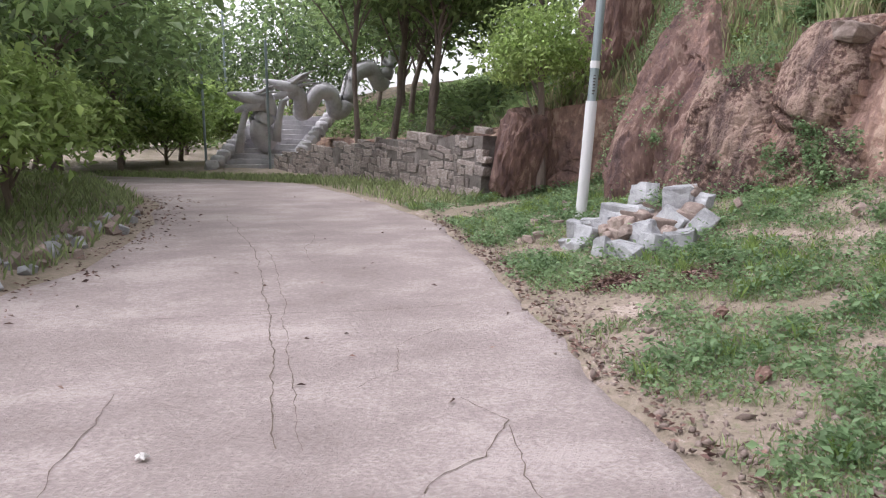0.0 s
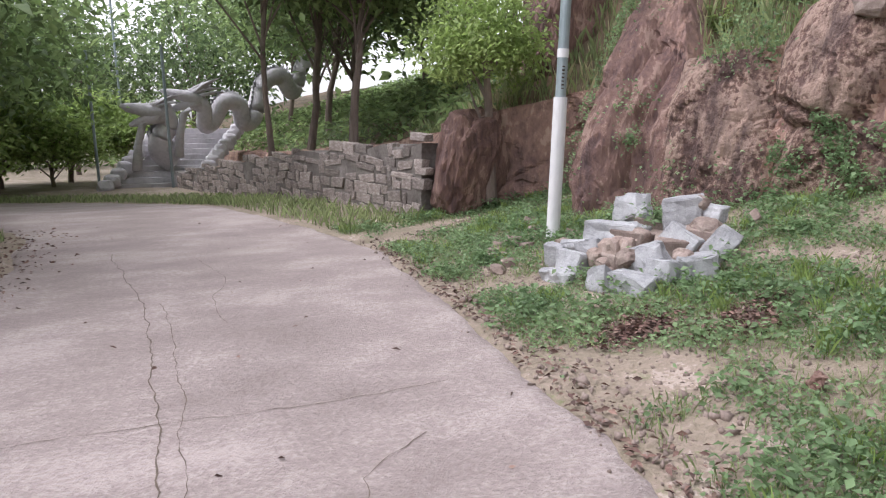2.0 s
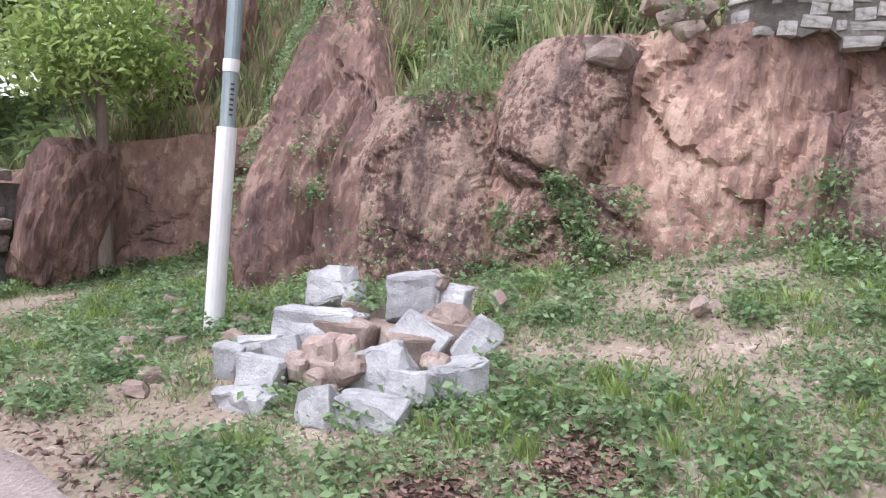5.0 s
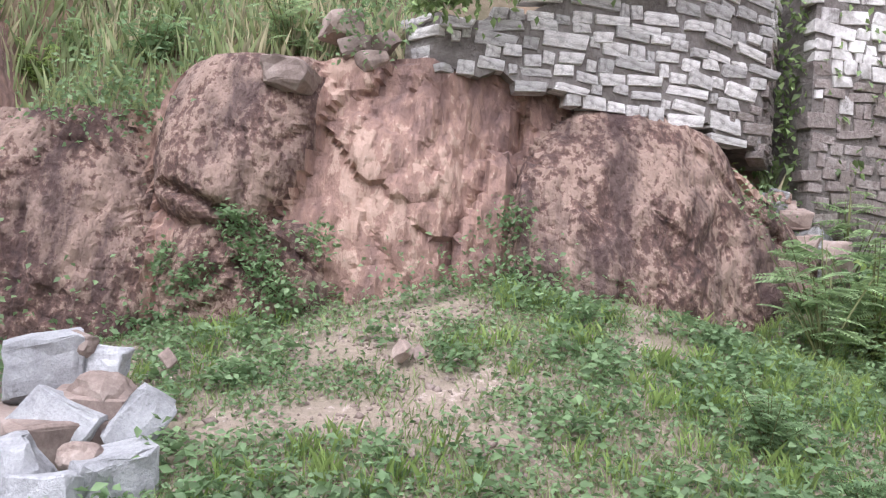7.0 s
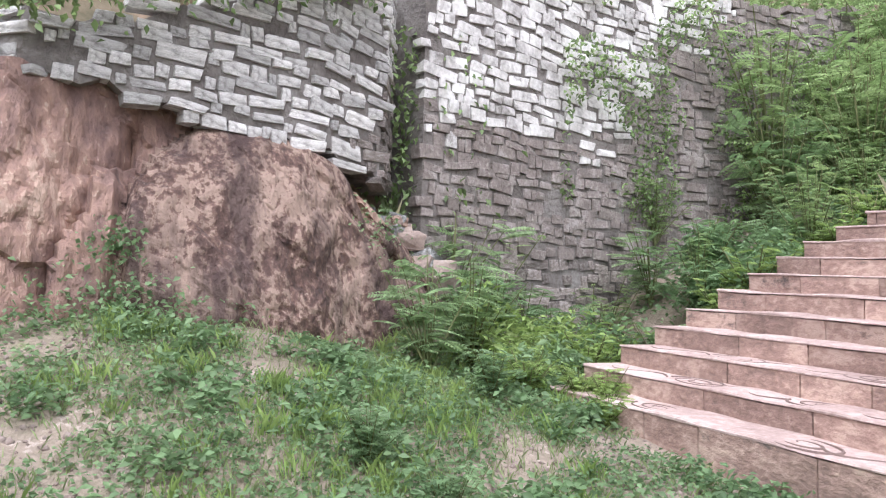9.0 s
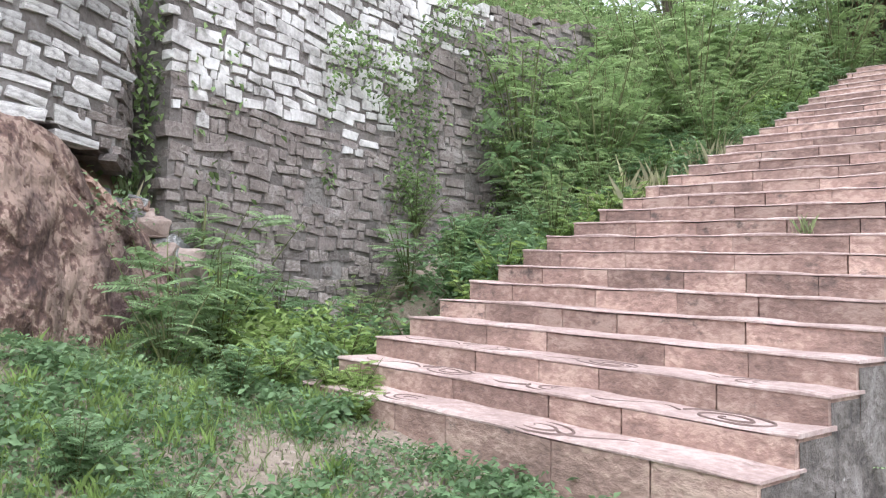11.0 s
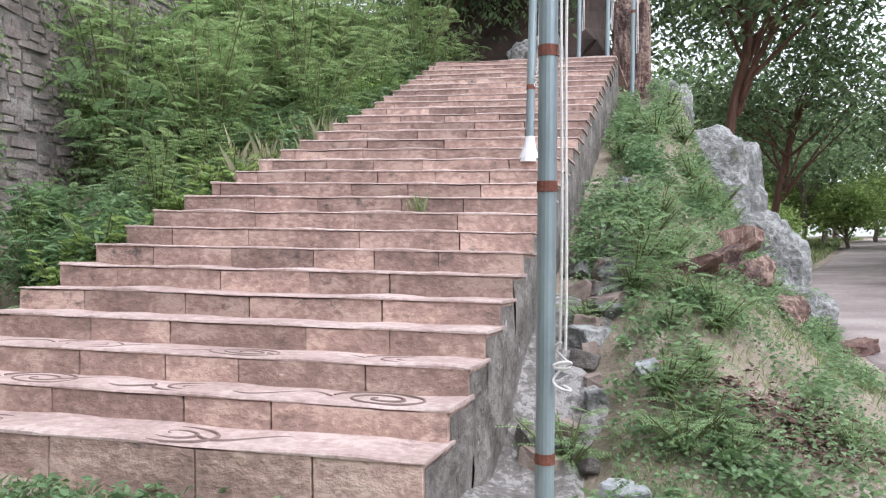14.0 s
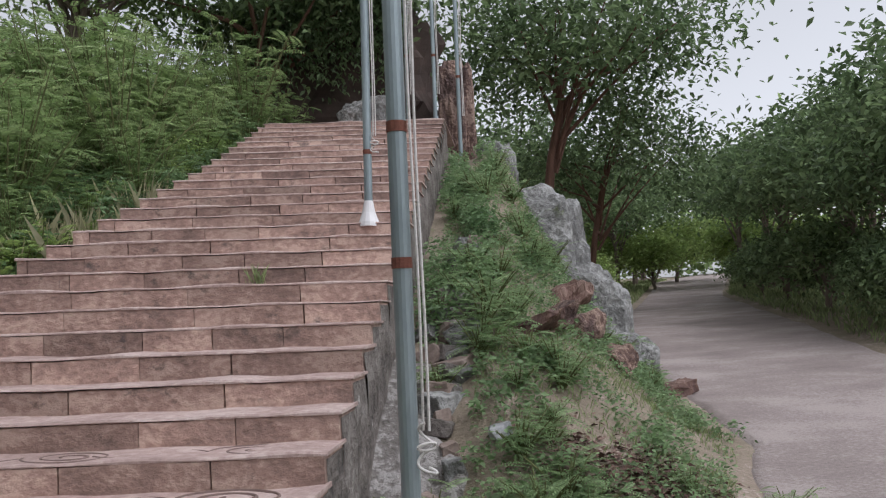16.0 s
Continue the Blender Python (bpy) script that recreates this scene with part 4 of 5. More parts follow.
# ---- dragon stair ----
def dragon(path, radii, snout, label, seed):
    """A plain cement dragon: a coiling body along a path, a head with open jaws, crest and mane."""
    bm = bmesh.new()
    fine, fr = [], []
    for i in range(len(path) - 1):
        p0, p1, p2, p3 = (Vector(path[max(0, min(len(path) - 1, i + k))]) for k in (-1, 0, 1, 2))
        for t in [q / 8 for q in range(8)]:
            fine.append(0.5 * ((2 * p1) + (p2 - p0) * t + (2 * p0 - 5 * p1 + 4 * p2 - p3) * t * t + (3 * p1 - p0 - 3 * p2 + p3) * t ** 3))
            fr.append(radii[i] + (radii[i + 1] - radii[i]) * t)
    tube(bm, fine, fr, 12)
    for i in range(2, len(fine) - 1):
        p, r = fine[i], fr[i]
        d = (fine[i + 1] - fine[i - 1]).normalized()
        up = (Vector((0, 0, 1)) - d * d.z)
        up = up.normalized() if up.length > 0.1 else Vector((1, 0, 0))
        a = p + up * r * 0.85
        vs = [bm.verts.new(q) for q in (a - d * r * 0.4, a + d * r * 0.4, a + up * r * 0.55 - d * r * 0.1, a + Vector((0.05, 0.05, 0)))]
        bm.faces.new((vs[0], vs[1], vs[2]))
        bm.faces.new((vs[1], vs[3], vs[2]))
        bm.faces.new((vs[3], vs[0], vs[2]))
    head = fine[0]
    d = Vector(snout).normalized()
    for lift, size in ((0.16, 1.0), (-0.16, 0.75)):
        tube(bm, [head - d * 0.2, head + d * 0.3 + Vector((0, 0, lift)), head + d * 0.75 * size + Vector((0, 0, lift * 1.5)), head + d * 0.95 * size + Vector((0, 0, lift * 1.9))], [radii[0] * 1.15, radii[0] * 0.8 * size, radii[0] * 0.55 * size, radii[0] * 0.2], 10)
    r = random.Random(seed)
    for k in range(22):
        a = r.uniform(-1.2, 1.2)
        base = head + Vector((0.12 * math.sin(a * 3), 0.12 * math.cos(k), 0.1 + 0.2 * r.random()))
        tip = base - d * r.uniform(0.4, 0.8) + Vector((0.25 * math.sin(k * 2.1), 0.25 * math.cos(k * 1.7), r.uniform(0.05, 0.5)))
        tube(bm, [base, base.lerp(tip, 0.5) + Vector((0, 0, 0.06)), tip], [0.07, 0.045, 0.008], 5)
    ob = put("dragon_statue", bm, M_STATUE, smooth=True)
    return tagged(ob, label, "statue")


dragon([(3.75, 26, 1.5), (4.05, 26.1, 1.55), (4.2, 26.2, 1.2), (3.95, 26.2, 0.8), (3.95, 26.3, 0.4), (4.3, 26.5, 0.1)], [0.26, 0.3, 0.3, 0.34, 0.38, 0.4], (-1, -0.1, -0.05), "grey cement dragon statue rearing at the stair foot", 1)
dragon([(5.0, 26.5, 1.95), (5.35, 26.6, 1.75), (5.4, 26.8, 1.2), (5.7, 27, 1.3), (6.1, 27, 1.95), (6.6, 27.2, 1.85), (6.8, 27.3, 1.3), (7.2, 27.5, 1.5), (7.6, 27.8, 2.6), (8.3, 28, 2.9), (8.8, 28.2, 2.4), (9.3, 28.5, 3.4), (10, 29, 3.9)], [0.24, 0.25, 0.26, 0.27, 0.28, 0.29, 0.3, 0.3, 0.3, 0.3, 0.3, 0.28, 0.2], (-1, -0.1, 0.0), "grey cement dragon statue winding up the hillside", 2)
for x, y, z0, z1 in ((3.3, 25.9, -0.2, 1.35), (4.55, 26.0, 0.2, 1.7)):
    bm = tube(bmesh.new(), [(x - 0.12, y, z0), (x - 0.05, y, (z0 + z1) / 2), (x + 0.1, y, z1 - 0.15), (x + 0.3, y, z1)], [0.16, 0.12, 0.11, 0.08], 10)
    ob = put("cement_spout", bm, M_STATUE, smooth=True)
    tagged(ob, "pale cement jet falling from the dragon's mouth", "statue")
far_stairs = tagged(new("far_stairs"), "grey cement stairs between the dragons", "stairs", kind="structure")
for n in range(12):
    slab("step", 2.35 + 0.2 * n, 4.7 + 0.2 * n, 25.4 + 0.28 * n, 25.8 + 0.28 * n, -1.1 + 0.165 * n, -0.75 + 0.165 * n, M_STATUE, far_stairs, n, 0.01, 0.0, 0.0)
    for dx in (-0.1, 2.4):
        bm = boulder(n, 0.5, 0.45, 0.42, 2, 0.2)
        ob = part("stair_cheek", bm, M_STATUE, far_stairs)
        ob.matrix_basis = pose(2.35 + 0.2 * n + dx, 25.35 + 0.28 * n, -0.62 + 0.165 * n)


# ---- plants ----
def clumpy(x, y, scale=0.9, seed=0.0):
    return noise.noise(Vector((x * scale, y * scale, seed)))


def verge_points(n, x0, x1, y0, y1, keep, seed):
    """Places on the open ground, thinned into patches."""
    g = np.random.default_rng(seed)
    out = []
    while len(out) < n:
        x, y = g.uniform(x0, x1, 20000), g.uniform(y0, y1, 20000)
        d = x - road_right(y)
        ok = ~((x > road_left(y) - 0.05) & (d < 0.04 + 0.12 * g.random(20000)))
        ok &= ~((y > 0.9) & (y < 11) & (x > np.interp(y, FACE_Y, FACE_X) + 0.15))
        ok &= ~((y < 0.95 + 0.133 * (x - 3.76)) & (x > 3.7) & (x < 6.7))
        ok &= ~((x > 3.2) & (x < 3.75) & (y > -1.6) & (y < 0.9))
        z = lie(x, y)
        slack = g.uniform(-0.25, 0.25, 20000)
        for a, b, c, e, f in zip(x[ok].tolist(), y[ok].tolist(), z[ok].tolist(), d[ok].tolist(), slack[ok].tolist()):
            if keep(a, b, e) + f >= 0:
                out.append((a, b, c + bumps(a, b)))
    return np.array(out[:n])


BARE = ((3.0, 3.7, 0.4), (2.75, 2.6, 0.45), (3.9, 5.0, 0.3), (4.35, 4.55, 0.3), (5.4, 4.8, 0.35), (3.4, 1.8, 0.4), (4.6, 3.6, 0.45), (2.4, -0.5, 0.5), (5.2, 3.95, 0.3), (3.47, 4.42, 0.35), (3.5, 2.63, 0.5), (5.85, 5.0, 0.4), (4.3, 2.4, 0.4))


def meadow(x, y, d):
    k = 0.1 + 1.0 * clumpy(x, y, 1.0, 2.0) + 0.7 * clumpy(x, y, 2.6, 5.0) + 0.12 * d
    for bx, by, br in BARE:
        k -= 0.75 * max(0, 1 - math.hypot(x - bx, y - by) / br)
    return k


def stuff(ob, label, category):
    return tagged(ob, label, category, kind="stuff")


g1 = verge_points(36000, 2.0, 8.5, -0.4, 10.6, meadow, 11)
g2 = verge_points(9000, 1.3, 3.6, -6.5, 0.8, lambda x, y, d: 0.1 + clumpy(x, y, 1.2, 4.0), 12)
stuff(tri_mesh("grass", *blades(np.concatenate([g1, g2]), 0.05, 0.006, 0.9), M_GRASS), "short patchy green grass on the verge", "grass")
w1 = verge_points(60000, 2.1, 8.5, 0.2, 10.6, lambda x, y, d: meadow(x, y, d) - 0.05 + 0.9 * clumpy(x, y, 1.7, 9.0), 13)
w1[:, 2] += rng.uniform(0.005, 0.06, len(w1))
w2 = verge_points(18000, 1.4, 3.6, -6.5, 0.8, lambda x, y, d: clumpy(x, y, 1.3, 9.0) + 0.05, 14)
w2[:, 2] += rng.uniform(0.01, 0.12, len(w2))
stuff(tri_mesh("weeds", *leaves(np.concatenate([w1, w2]), 0.032, 0.022, 0.1, 0.35), M_WEED), "low broad-leaved weeds among the grass", "weeds")
sw = np.stack([rng.uniform(3.05, 3.7, 9000), rng.uniform(-7.0, -1.9, 9000), rng.uniform(0.0, 0.24, 9000)], 1)
sw = sw[np.array([clumpy(a, b, 2.2, 6.6) > -0.12 for a, b, _ in sw])]
sw[:, 2] += lie(sw[:, 0], sw[:, 1])
stuff(tri_mesh("flank_weeds", *leaves(sw, 0.055, 0.032, 0.1, 0.45), M_WEED), "leafy weeds along the open flank of the steps", "weeds")
# broad-leaved clumps
c1 = verge_points(330, 2.4, 8.2, 0.95, 10.2, lambda x, y, d: meadow(x, y, d) - 0.1, 17)
c2 = verge_points(90, 1.5, 3.3, -5.5, 0.5, lambda x, y, d: 0.2, 18)
cp = np.repeat(np.concatenate([c1, c2]), 55, axis=0)
cp += rng.normal(0, 1, cp.shape) * (0.07, 0.07, 0.0)
cp[:, 2] += rng.uniform(0.01, 0.13, len(cp))
stuff(tri_mesh("weed_clumps", *leaves(cp, 0.052, 0.03, 0.05, 0.4), M_WEED), "clumps of broad-leaved green weeds", "weeds")
# taller tufts
t1 = verge_points(300, 2.4, 8.3, 0.9, 10.4, lambda x, y, d: meadow(x, y, d) - 0.45, 15)
tp = np.repeat(t1, 26, axis=0)
tp[:, :2] += rng.normal(0, 0.035, (len(tp), 2))
stuff(tri_mesh("grass_tufts", *blades(tp, 0.1, 0.006, 0.6), M_LIME), "taller bright green grass tufts", "grass")
# far fields either side of the road
far = []
r = random.Random(16)
for _ in range(26000):
    y = r.choice((r.uniform(-40, -6), r.uniform(6, 30)))
    x = float(road_left(y)) - 0.15 - abs(r.gauss(0, 2.2))
    far.append((x, y, 0.0))
for _ in range(3200):
    y = r.uniform(10, 26)
    x = float(road_right(y)) + r.uniform(0.1, 1.2)
    far.append((x, y, 0.0))
for _ in range(5000):
    y = r.uniform(-40, -7)
    x = float(road_right(y)) + 0.15 + abs(r.gauss(0, 1.2))
    far.append((x, y, 0.0))
far = np.array(far)
far[:, 2] = lie(far[:, 0], far[:, 1])
stuff(tri_mesh("roadside_grass", *blades(far, 0.16, 0.02, 0.8), M_GRASS), "rough grass along the far roadside", "grass")


def hill_spots(n, y0, y1, s0, s1, seed, keep=lambda y, s: True):
    r = random.Random(seed)
    out = []
    while len(out) < n:
        y, s = r.uniform(y0, y1), r.uniform(s0, s1)
        if keep(y, s):
            x, z = hill_point(y, s)
            n1 = noise.noise(Vector((x * 0.7, y * 0.7, 2)))
            out.append((x + 0.1 * n1, y, z + 0.22 * n1 * min(1, s) + 0.02))
    return np.array(out)


def not_wall(y, s):
    return not (2.0 < y < 4.6 and s < 0.9) and not (-3.5 < y < 1.4 and s < 2.6)


hg = hill_spots(26000, -8, 14, 0.0, 3.6, 21, not_wall)
stuff(tri_mesh("hill_grass", *blades(hg, 0.3, 0.011, 0.55), M_GRASS), "tall grass on the hillside", "grass")
hd = hill_spots(7000, 1.8, 12, 0.0, 3.0, 22, lambda y, s: not_wall(y, s) and clumpy(y, s, 1.5, 1) > 0.0)
stuff(tri_mesh("dry_hill_grass", *blades(hd, 0.3, 0.012, 0.45), M_DRY), "dry straw-coloured grass on the hillside", "grass")
hl = hill_spots(30000, -8, 26, 0.0, 5.5, 23, lambda y, s: not_wall(y, s) and clumpy(y, s, 1.3, 6) > -0.1)
hl[:, 2] += rng.uniform(0.02, 0.3, len(hl))
stuff(tri_mesh("hill_creepers", *leaves(hl, 0.07, 0.045, 0.2, 0.5), M_WEED), "green creepers and weeds over the hillside", "creepers")
hw = np.array([(5.25, 6.25, 0.6)] * 260 + [(4.7, 5.85, 0.36)] * 40 + [(5.3, 6.8, 0.45)] * 120 + [(5.0, 5.3, 0.4)] * 90) + rng.normal(0, 1, (510, 3)) * (0.1, 0.1, 0.06)
stuff(tri_mesh("heap_weeds", *leaves(hw, 0.05, 0.032, 0.1, 0.4), M_WEED), "green weeds growing between the heaped stones", "weeds")
# plants rooted in the joints of the face
fl = []
r = random.Random(25)
for cy, cz, n, sp in ((5.5, 1.27, 420, 0.08), (5.4, 1.13, 420, 0.07), (5.28, 0.98, 560, 0.08), (5.6, 1.38, 240, 0.05), (5.8, 1.03, 320, 0.07), (6.02, 1.13, 240, 0.06), (5.11, 1.3, 260, 0.06), (4.0, 1.5, 300, 0.06), (3.98, 1.18, 560, 0.12), (4.26, 1.06, 520, 0.14), (3.7, 1.1, 300, 0.12), (7.5, 1.22, 260, 0.06), (4.6, 0.95, 300, 0.15), (6.0, 0.75, 420, 0.2), (6.9, 0.7, 420, 0.25), (7.6, 1.6, 240, 0.12), (8.7, 1.3, 520, 0.25), (8.6, 0.8, 520, 0.3), (8.6, 1.9, 520, 0.2), (5.0, 2.75, 520, 0.14), (6.4, 2.1, 520, 0.15), (6.7, 2.12, 420, 0.15), (2.2, 1.75, 260, 0.12), (8.4, 2.3, 700, 0.22), (8.2, 2.8, 600, 0.2), (8.45, 1.5, 700, 0.22), (7.9, 2.9, 400, 0.15), (8.3, 0.9, 500, 0.2)):
    foot = float(lie(6.4, cy)) - 0.25
    for _ in range(int(n * 0.5)):
        y, z = r.gauss(cy, sp), r.gauss(cz, sp)
        v = (z - foot) / (float(np.interp(y, FACE_Y, TOP_Z)) - foot)
        v = max(0, min(1, v))
        x = float(np.interp(y, FACE_Y, FACE_X) + np.interp(y, FACE_Y, BACK) * v ** 1.3) - max(0, swell(y, z)[0]) - 0.06 - 0.1 * r.random()
        fl.append((x, y, z))
stuff(tri_mesh("face_plants", *leaves(np.array(fl), 0.042, 0.028, 0.3, 0.5), M_WEED), "small leafy plants rooted in the rock joints", "plants")


def frond(length, pairs, leaflet):
    """A feather-like leaf along +y, drooping at the tip."""
    at, d = [], []
    for i in range(pairs):
        t = (i + 1) / (pairs + 0.5)
        p = (0, length * t, -0.28 * length * t * t)
        for s in (-1, 1):
            at.append(p)
            d.append((s, 0.45, -0.15))
    at, d = np.array(at, float), np.array(d, float)
    size = leaflet * (0.55 + 0.45 * np.sin(np.linspace(0.3, 2.9, len(at))))
    return strew(LEAF_V, LEAF_F, at, frames(d, np.zeros(len(at))), np.stack([size * 0.42, size, size], 1))


def shrub_meshes(height, stems, fronds, flen, leaflet, spread, seed, mat, pairs=11):
    """Data for one feathery shrub: a stem mesh and a foliage mesh."""
    r = random.Random(seed)
    bm = bmesh.new()
    fv, ff = frond(flen, pairs, leaflet)
    at, dirs, tw = [], [], []
    for _ in range(stems):
        a, lean, h = r.uniform(0, 6.28), r.uniform(0.1, 1.0) * spread, height * r.uniform(0.55, 1.0)
        pts = [(math.cos(a) * lean * t ** 1.3, math.sin(a) * lean * t ** 1.3, h * t) for t in (0, 0.3, 0.6, 0.85, 1.0)]
        tube(bm, pts, [0.012, 0.01, 0.007, 0.005, 0.003], 5, False)
        for k in range(fronds):
            t = 0.25 + 0.75 * (k + r.random()) / fronds
            b = r.uniform(0, 6.28)
            at.append((math.cos(a) * lean * t ** 1.3, math.sin(a) * lean * t ** 1.3, h * t))
            dirs.append((math.cos(b), math.sin(b), r.uniform(-0.1, 0.55)))
            tw.append(r.gauss(0, 0.3))
    n = len(at)
    sz = np.array([[q, q, q] for q in (r.uniform(0.6, 1.15) for _ in range(n))])
    v, f = strew(fv, ff, np.array(at), frames(np.array(dirs), np.array(tw)), sz)
    return bm, v, f


def shrub(label, height, stems, fronds, flen, leaflet, spread, seed, mat, pairs=11):
    bm, v, f = shrub_meshes(height, stems, fronds, flen, leaflet, spread, seed, mat, pairs)
    ob = tagged(new("shrub"), label, "shrub", "shrubs beside the steps")
    part("stem", bm, M_STEM, ob)
    tri_mesh("foliage", v, f, mat, ob)
    return ob


shrub_a = shrub("feathery green shrub with fine compound leaves", 1.15, 12, 7, 0.32, 0.075, 0.55, 1, M_FEATHER)
shrub_b = shrub("tall feathery shrub leaning over the steps", 1.5, 18, 12, 0.22, 0.06, 0.75, 2, M_BRIGHT, 8)
shrub_c = shrub("bright lime-green weedy shrub by the steps", 0.5, 16, 7, 0.14, 0.06, 0.3, 3, M_LIME, 6)
shrub_d = shrub("low feathery seedling plant on the bank", 0.35, 12, 6, 0.2, 0.035, 0.3, 4, M_FEATHER)
shrub_e = shrub("dark leafy shrub at the wall foot", 0.9, 16, 9, 0.2, 0.09, 0.5, 5, M_WEED, 6)
first = {}


def plant(ob, x, y, z, turn, size):
    """The first call places the shrub itself, later ones a copy."""
    m = pose(x, y, z, 0, 0, turn) @ Matrix.Diagonal((size, size, size, 1))
    if ob.name in first:
        c = copy_thing(ob, pose(x, y, z, 0, 0, turn))
        c.scale = (size, size, size)
        return c
    first[ob.name] = True
    ob.matrix_basis = m
    return ob


r = random.Random(31)
for x, y, k in ((8.0, 1.0, 0), (8.4, 0.6, 0), (8.2, 0.1, 4), (8.7, -0.4, 1), (8.3, -0.8, 0), (8.9, -1.3, 1), (8.4, -1.7, 4), (8.2, -2.4, 0), (8.8, -2.8, 1), (8.3, -3.3, 1), (8.0, -3.9, 1), (8.6, -4.5, 1), (7.9, -4.9, 1), (8.3, -5.6, 1), (7.8, -6.2, 1), (7.6, 1.25, 4), (7.9, 1.5, 0), (9.0, 0.4, 1), (9.1, -0.9, 1), (7.95, -1.2, 4), (7.9, -2.0, 4), (8.9, -3.9, 1), (7.5, -6.9, 1), (8.4, -6.8, 1), (7.9, 0.6, 4), (8.6, 0.9, 1), (8.5, 1.3, 0)):
    ob = (shrub_a, shrub_b, shrub_c, shrub_d, shrub_e)[k]
    plant(ob, x, y, ground_at(x, y) - 0.03 if x < 8.9 else 1.2 + 0.5 * max(0, -y), r.uniform(0, 360), r.uniform(0.5, 0.85) if y > -2.2 else r.uniform(0.8, 1.2))
for k in range(15):
    y = 0.75 - k * 0.22
    x = 6.9 + r.uniform(0, 0.3) - 0.2 * max(0, -1 - y)
    plant(shrub_c, x, y, ground_at(x, y), r.uniform(0, 360), r.uniform(0.6, 1.1))
for k in range(46):
    y = 0.4 - k * 0.16
    edge = float(np.interp(-y, [0, 1, 3, 6], [6.95, 6.95, 6.8, 6.65]))
    x = edge + r.uniform(-0.1, 1.1)
    plant((shrub_a, shrub_c, shrub_e, shrub_b, shrub_c)[k % 5], x, y, ground_at(x, y) - 0.05, r.uniform(0, 360), r.uniform(0.45, 0.8))
for k in range(9):
    x, y = r.uniform(5.8, 7.4), r.uniform(0.8, 1.7)
    plant(shrub_c, x, y, ground_at(x, y), r.uniform(0, 360), r.uniform(0.35, 0.7))
plant(shrub_a, 6.75, 2.1, ground_at(6.75, 2.1), 20, 0.75)
plant(shrub_a, 7.0, 1.7, ground_at(7.0, 1.7), 120, 0.7)
plant(shrub_e, 6.2, 1.9, ground_at(6.2, 1.9), 70, 0.4)
plant(shrub_e, 5.3, 2.9, ground_at(5.3, 2.9), 70, 0.35)
plant(shrub_e, 4.75, 2.75, ground_at(4.75, 2.75), 160, 0.35)
for k in range(42):
    y = r.uniform(-6.3, -0.1)
    x = r.uniform(2.3 if y < -2 else 2.6, 3.55)
    plant(shrub_d, x, y, ground_at(x, y) - 0.02, r.uniform(0, 360), r.uniform(0.45, 1.0))
for k in range(14):
    y = r.uniform(-5.5, -0.6)
    x = r.uniform(1.55, 2.5)
    plant(shrub_d, x, y, ground_at(x, y) - 0.02, r.uniform(0, 360), r.uniform(0.35, 0.75))
for k in range(46):
    y, s = r.uniform(4.6, 12), r.uniform(0.1, 2.6)
    x, z = hill_point(y, s)
    plant((shrub_e, shrub_c, shrub_a)[k % 3], x, y, z - 0.05, r.uniform(0, 360), r.uniform(0.35, 0.7))
for k in range(16):
    y, s = r.uniform(-7.5, -3.5), r.uniform(0.2, 3.0)
    x, z = hill_point(y, s)
    plant(shrub_b, x, y, z - 0.05, r.uniform(0, 360), r.uniform(0.8, 1.3))
lm = []
while len(lm) < 30000:
    y = r.uniform(-7.5, 1.7)
    edge = float(np.interp(-y, [-1.7, -0.6, 0, 1, 3, 6], [6.5, 6.62, 6.72, 6.7, 6.5, 6.35]))
    x = edge + abs(r.gauss(0, 0.8))
    if x < 9.3:
        h = (0.12 + 0.55 * max(0, clumpy(x, y, 1.6, 3) + 0.35)) * min(1, (x - edge) / 0.3 + 0.35)
        lm.append((x, y, h * r.random() + bumps(x, y)))
lm = np.array(lm)
lm[:, 2] += lie(lm[:, 0], lm[:, 1])
half = np.array([clumpy(a, b, 1.2, 7.7) > 0.05 for a, b, _ in lm])
stuff(tri_mesh("lime_weeds", *leaves(lm[half], 0.075, 0.03, 0.1, 0.5), M_LIME), "bright green weeds crowding the edge of the steps", "weeds")
stuff(tri_mesh("dark_weeds", *leaves(lm[~half], 0.075, 0.035, 0.1, 0.5), M_WEED), "dark green weeds crowding the edge of the steps", "weeds")
cr = np.array([(8.1 + 0.25 * r.random(), r.gauss(1.8, 0.3), r.uniform(1.3, 3.6)) for _ in range(1100)])
stuff(tri_mesh("creeper", *leaves(cr, 0.08, 0.045, 0.7, 0.4), M_TREE), "creeper hanging in the gap between the rubble walls", "creeper")
hb = hill_spots(16000, -24, -3, 0.0, 13, 27, lambda y, s: y < -5 or s > 2.6)
hb[:, 2] += rng.uniform(0, 0.6, len(hb))
stuff(tri_mesh("hill_scrub", *leaves(hb, 0.2, 0.11, 0.2, 0.5), M_TREE), "dense scrub on the hill above the steps", "scrub")
hb = hill_spots(16000, -3, 16, 2.4, 13, 28)
hb[:, 2] += rng.uniform(0, 0.5, len(hb))
stuff(tri_mesh("upper_scrub", *leaves(hb, 0.2, 0.11, 0.2, 0.5), M_TREE), "dense scrub on the upper hillside", "scrub")
hb = hill_spots(14000, 11, 38, 0.0, 12, 29)
hb[:, 2] += rng.uniform(0, 0.5, len(hb))
stuff(tri_mesh("bank_scrub", *leaves(hb, 0.24, 0.13, 0.2, 0.5), M_TREE), "dense scrub on the bank behind the wall", "scrub")
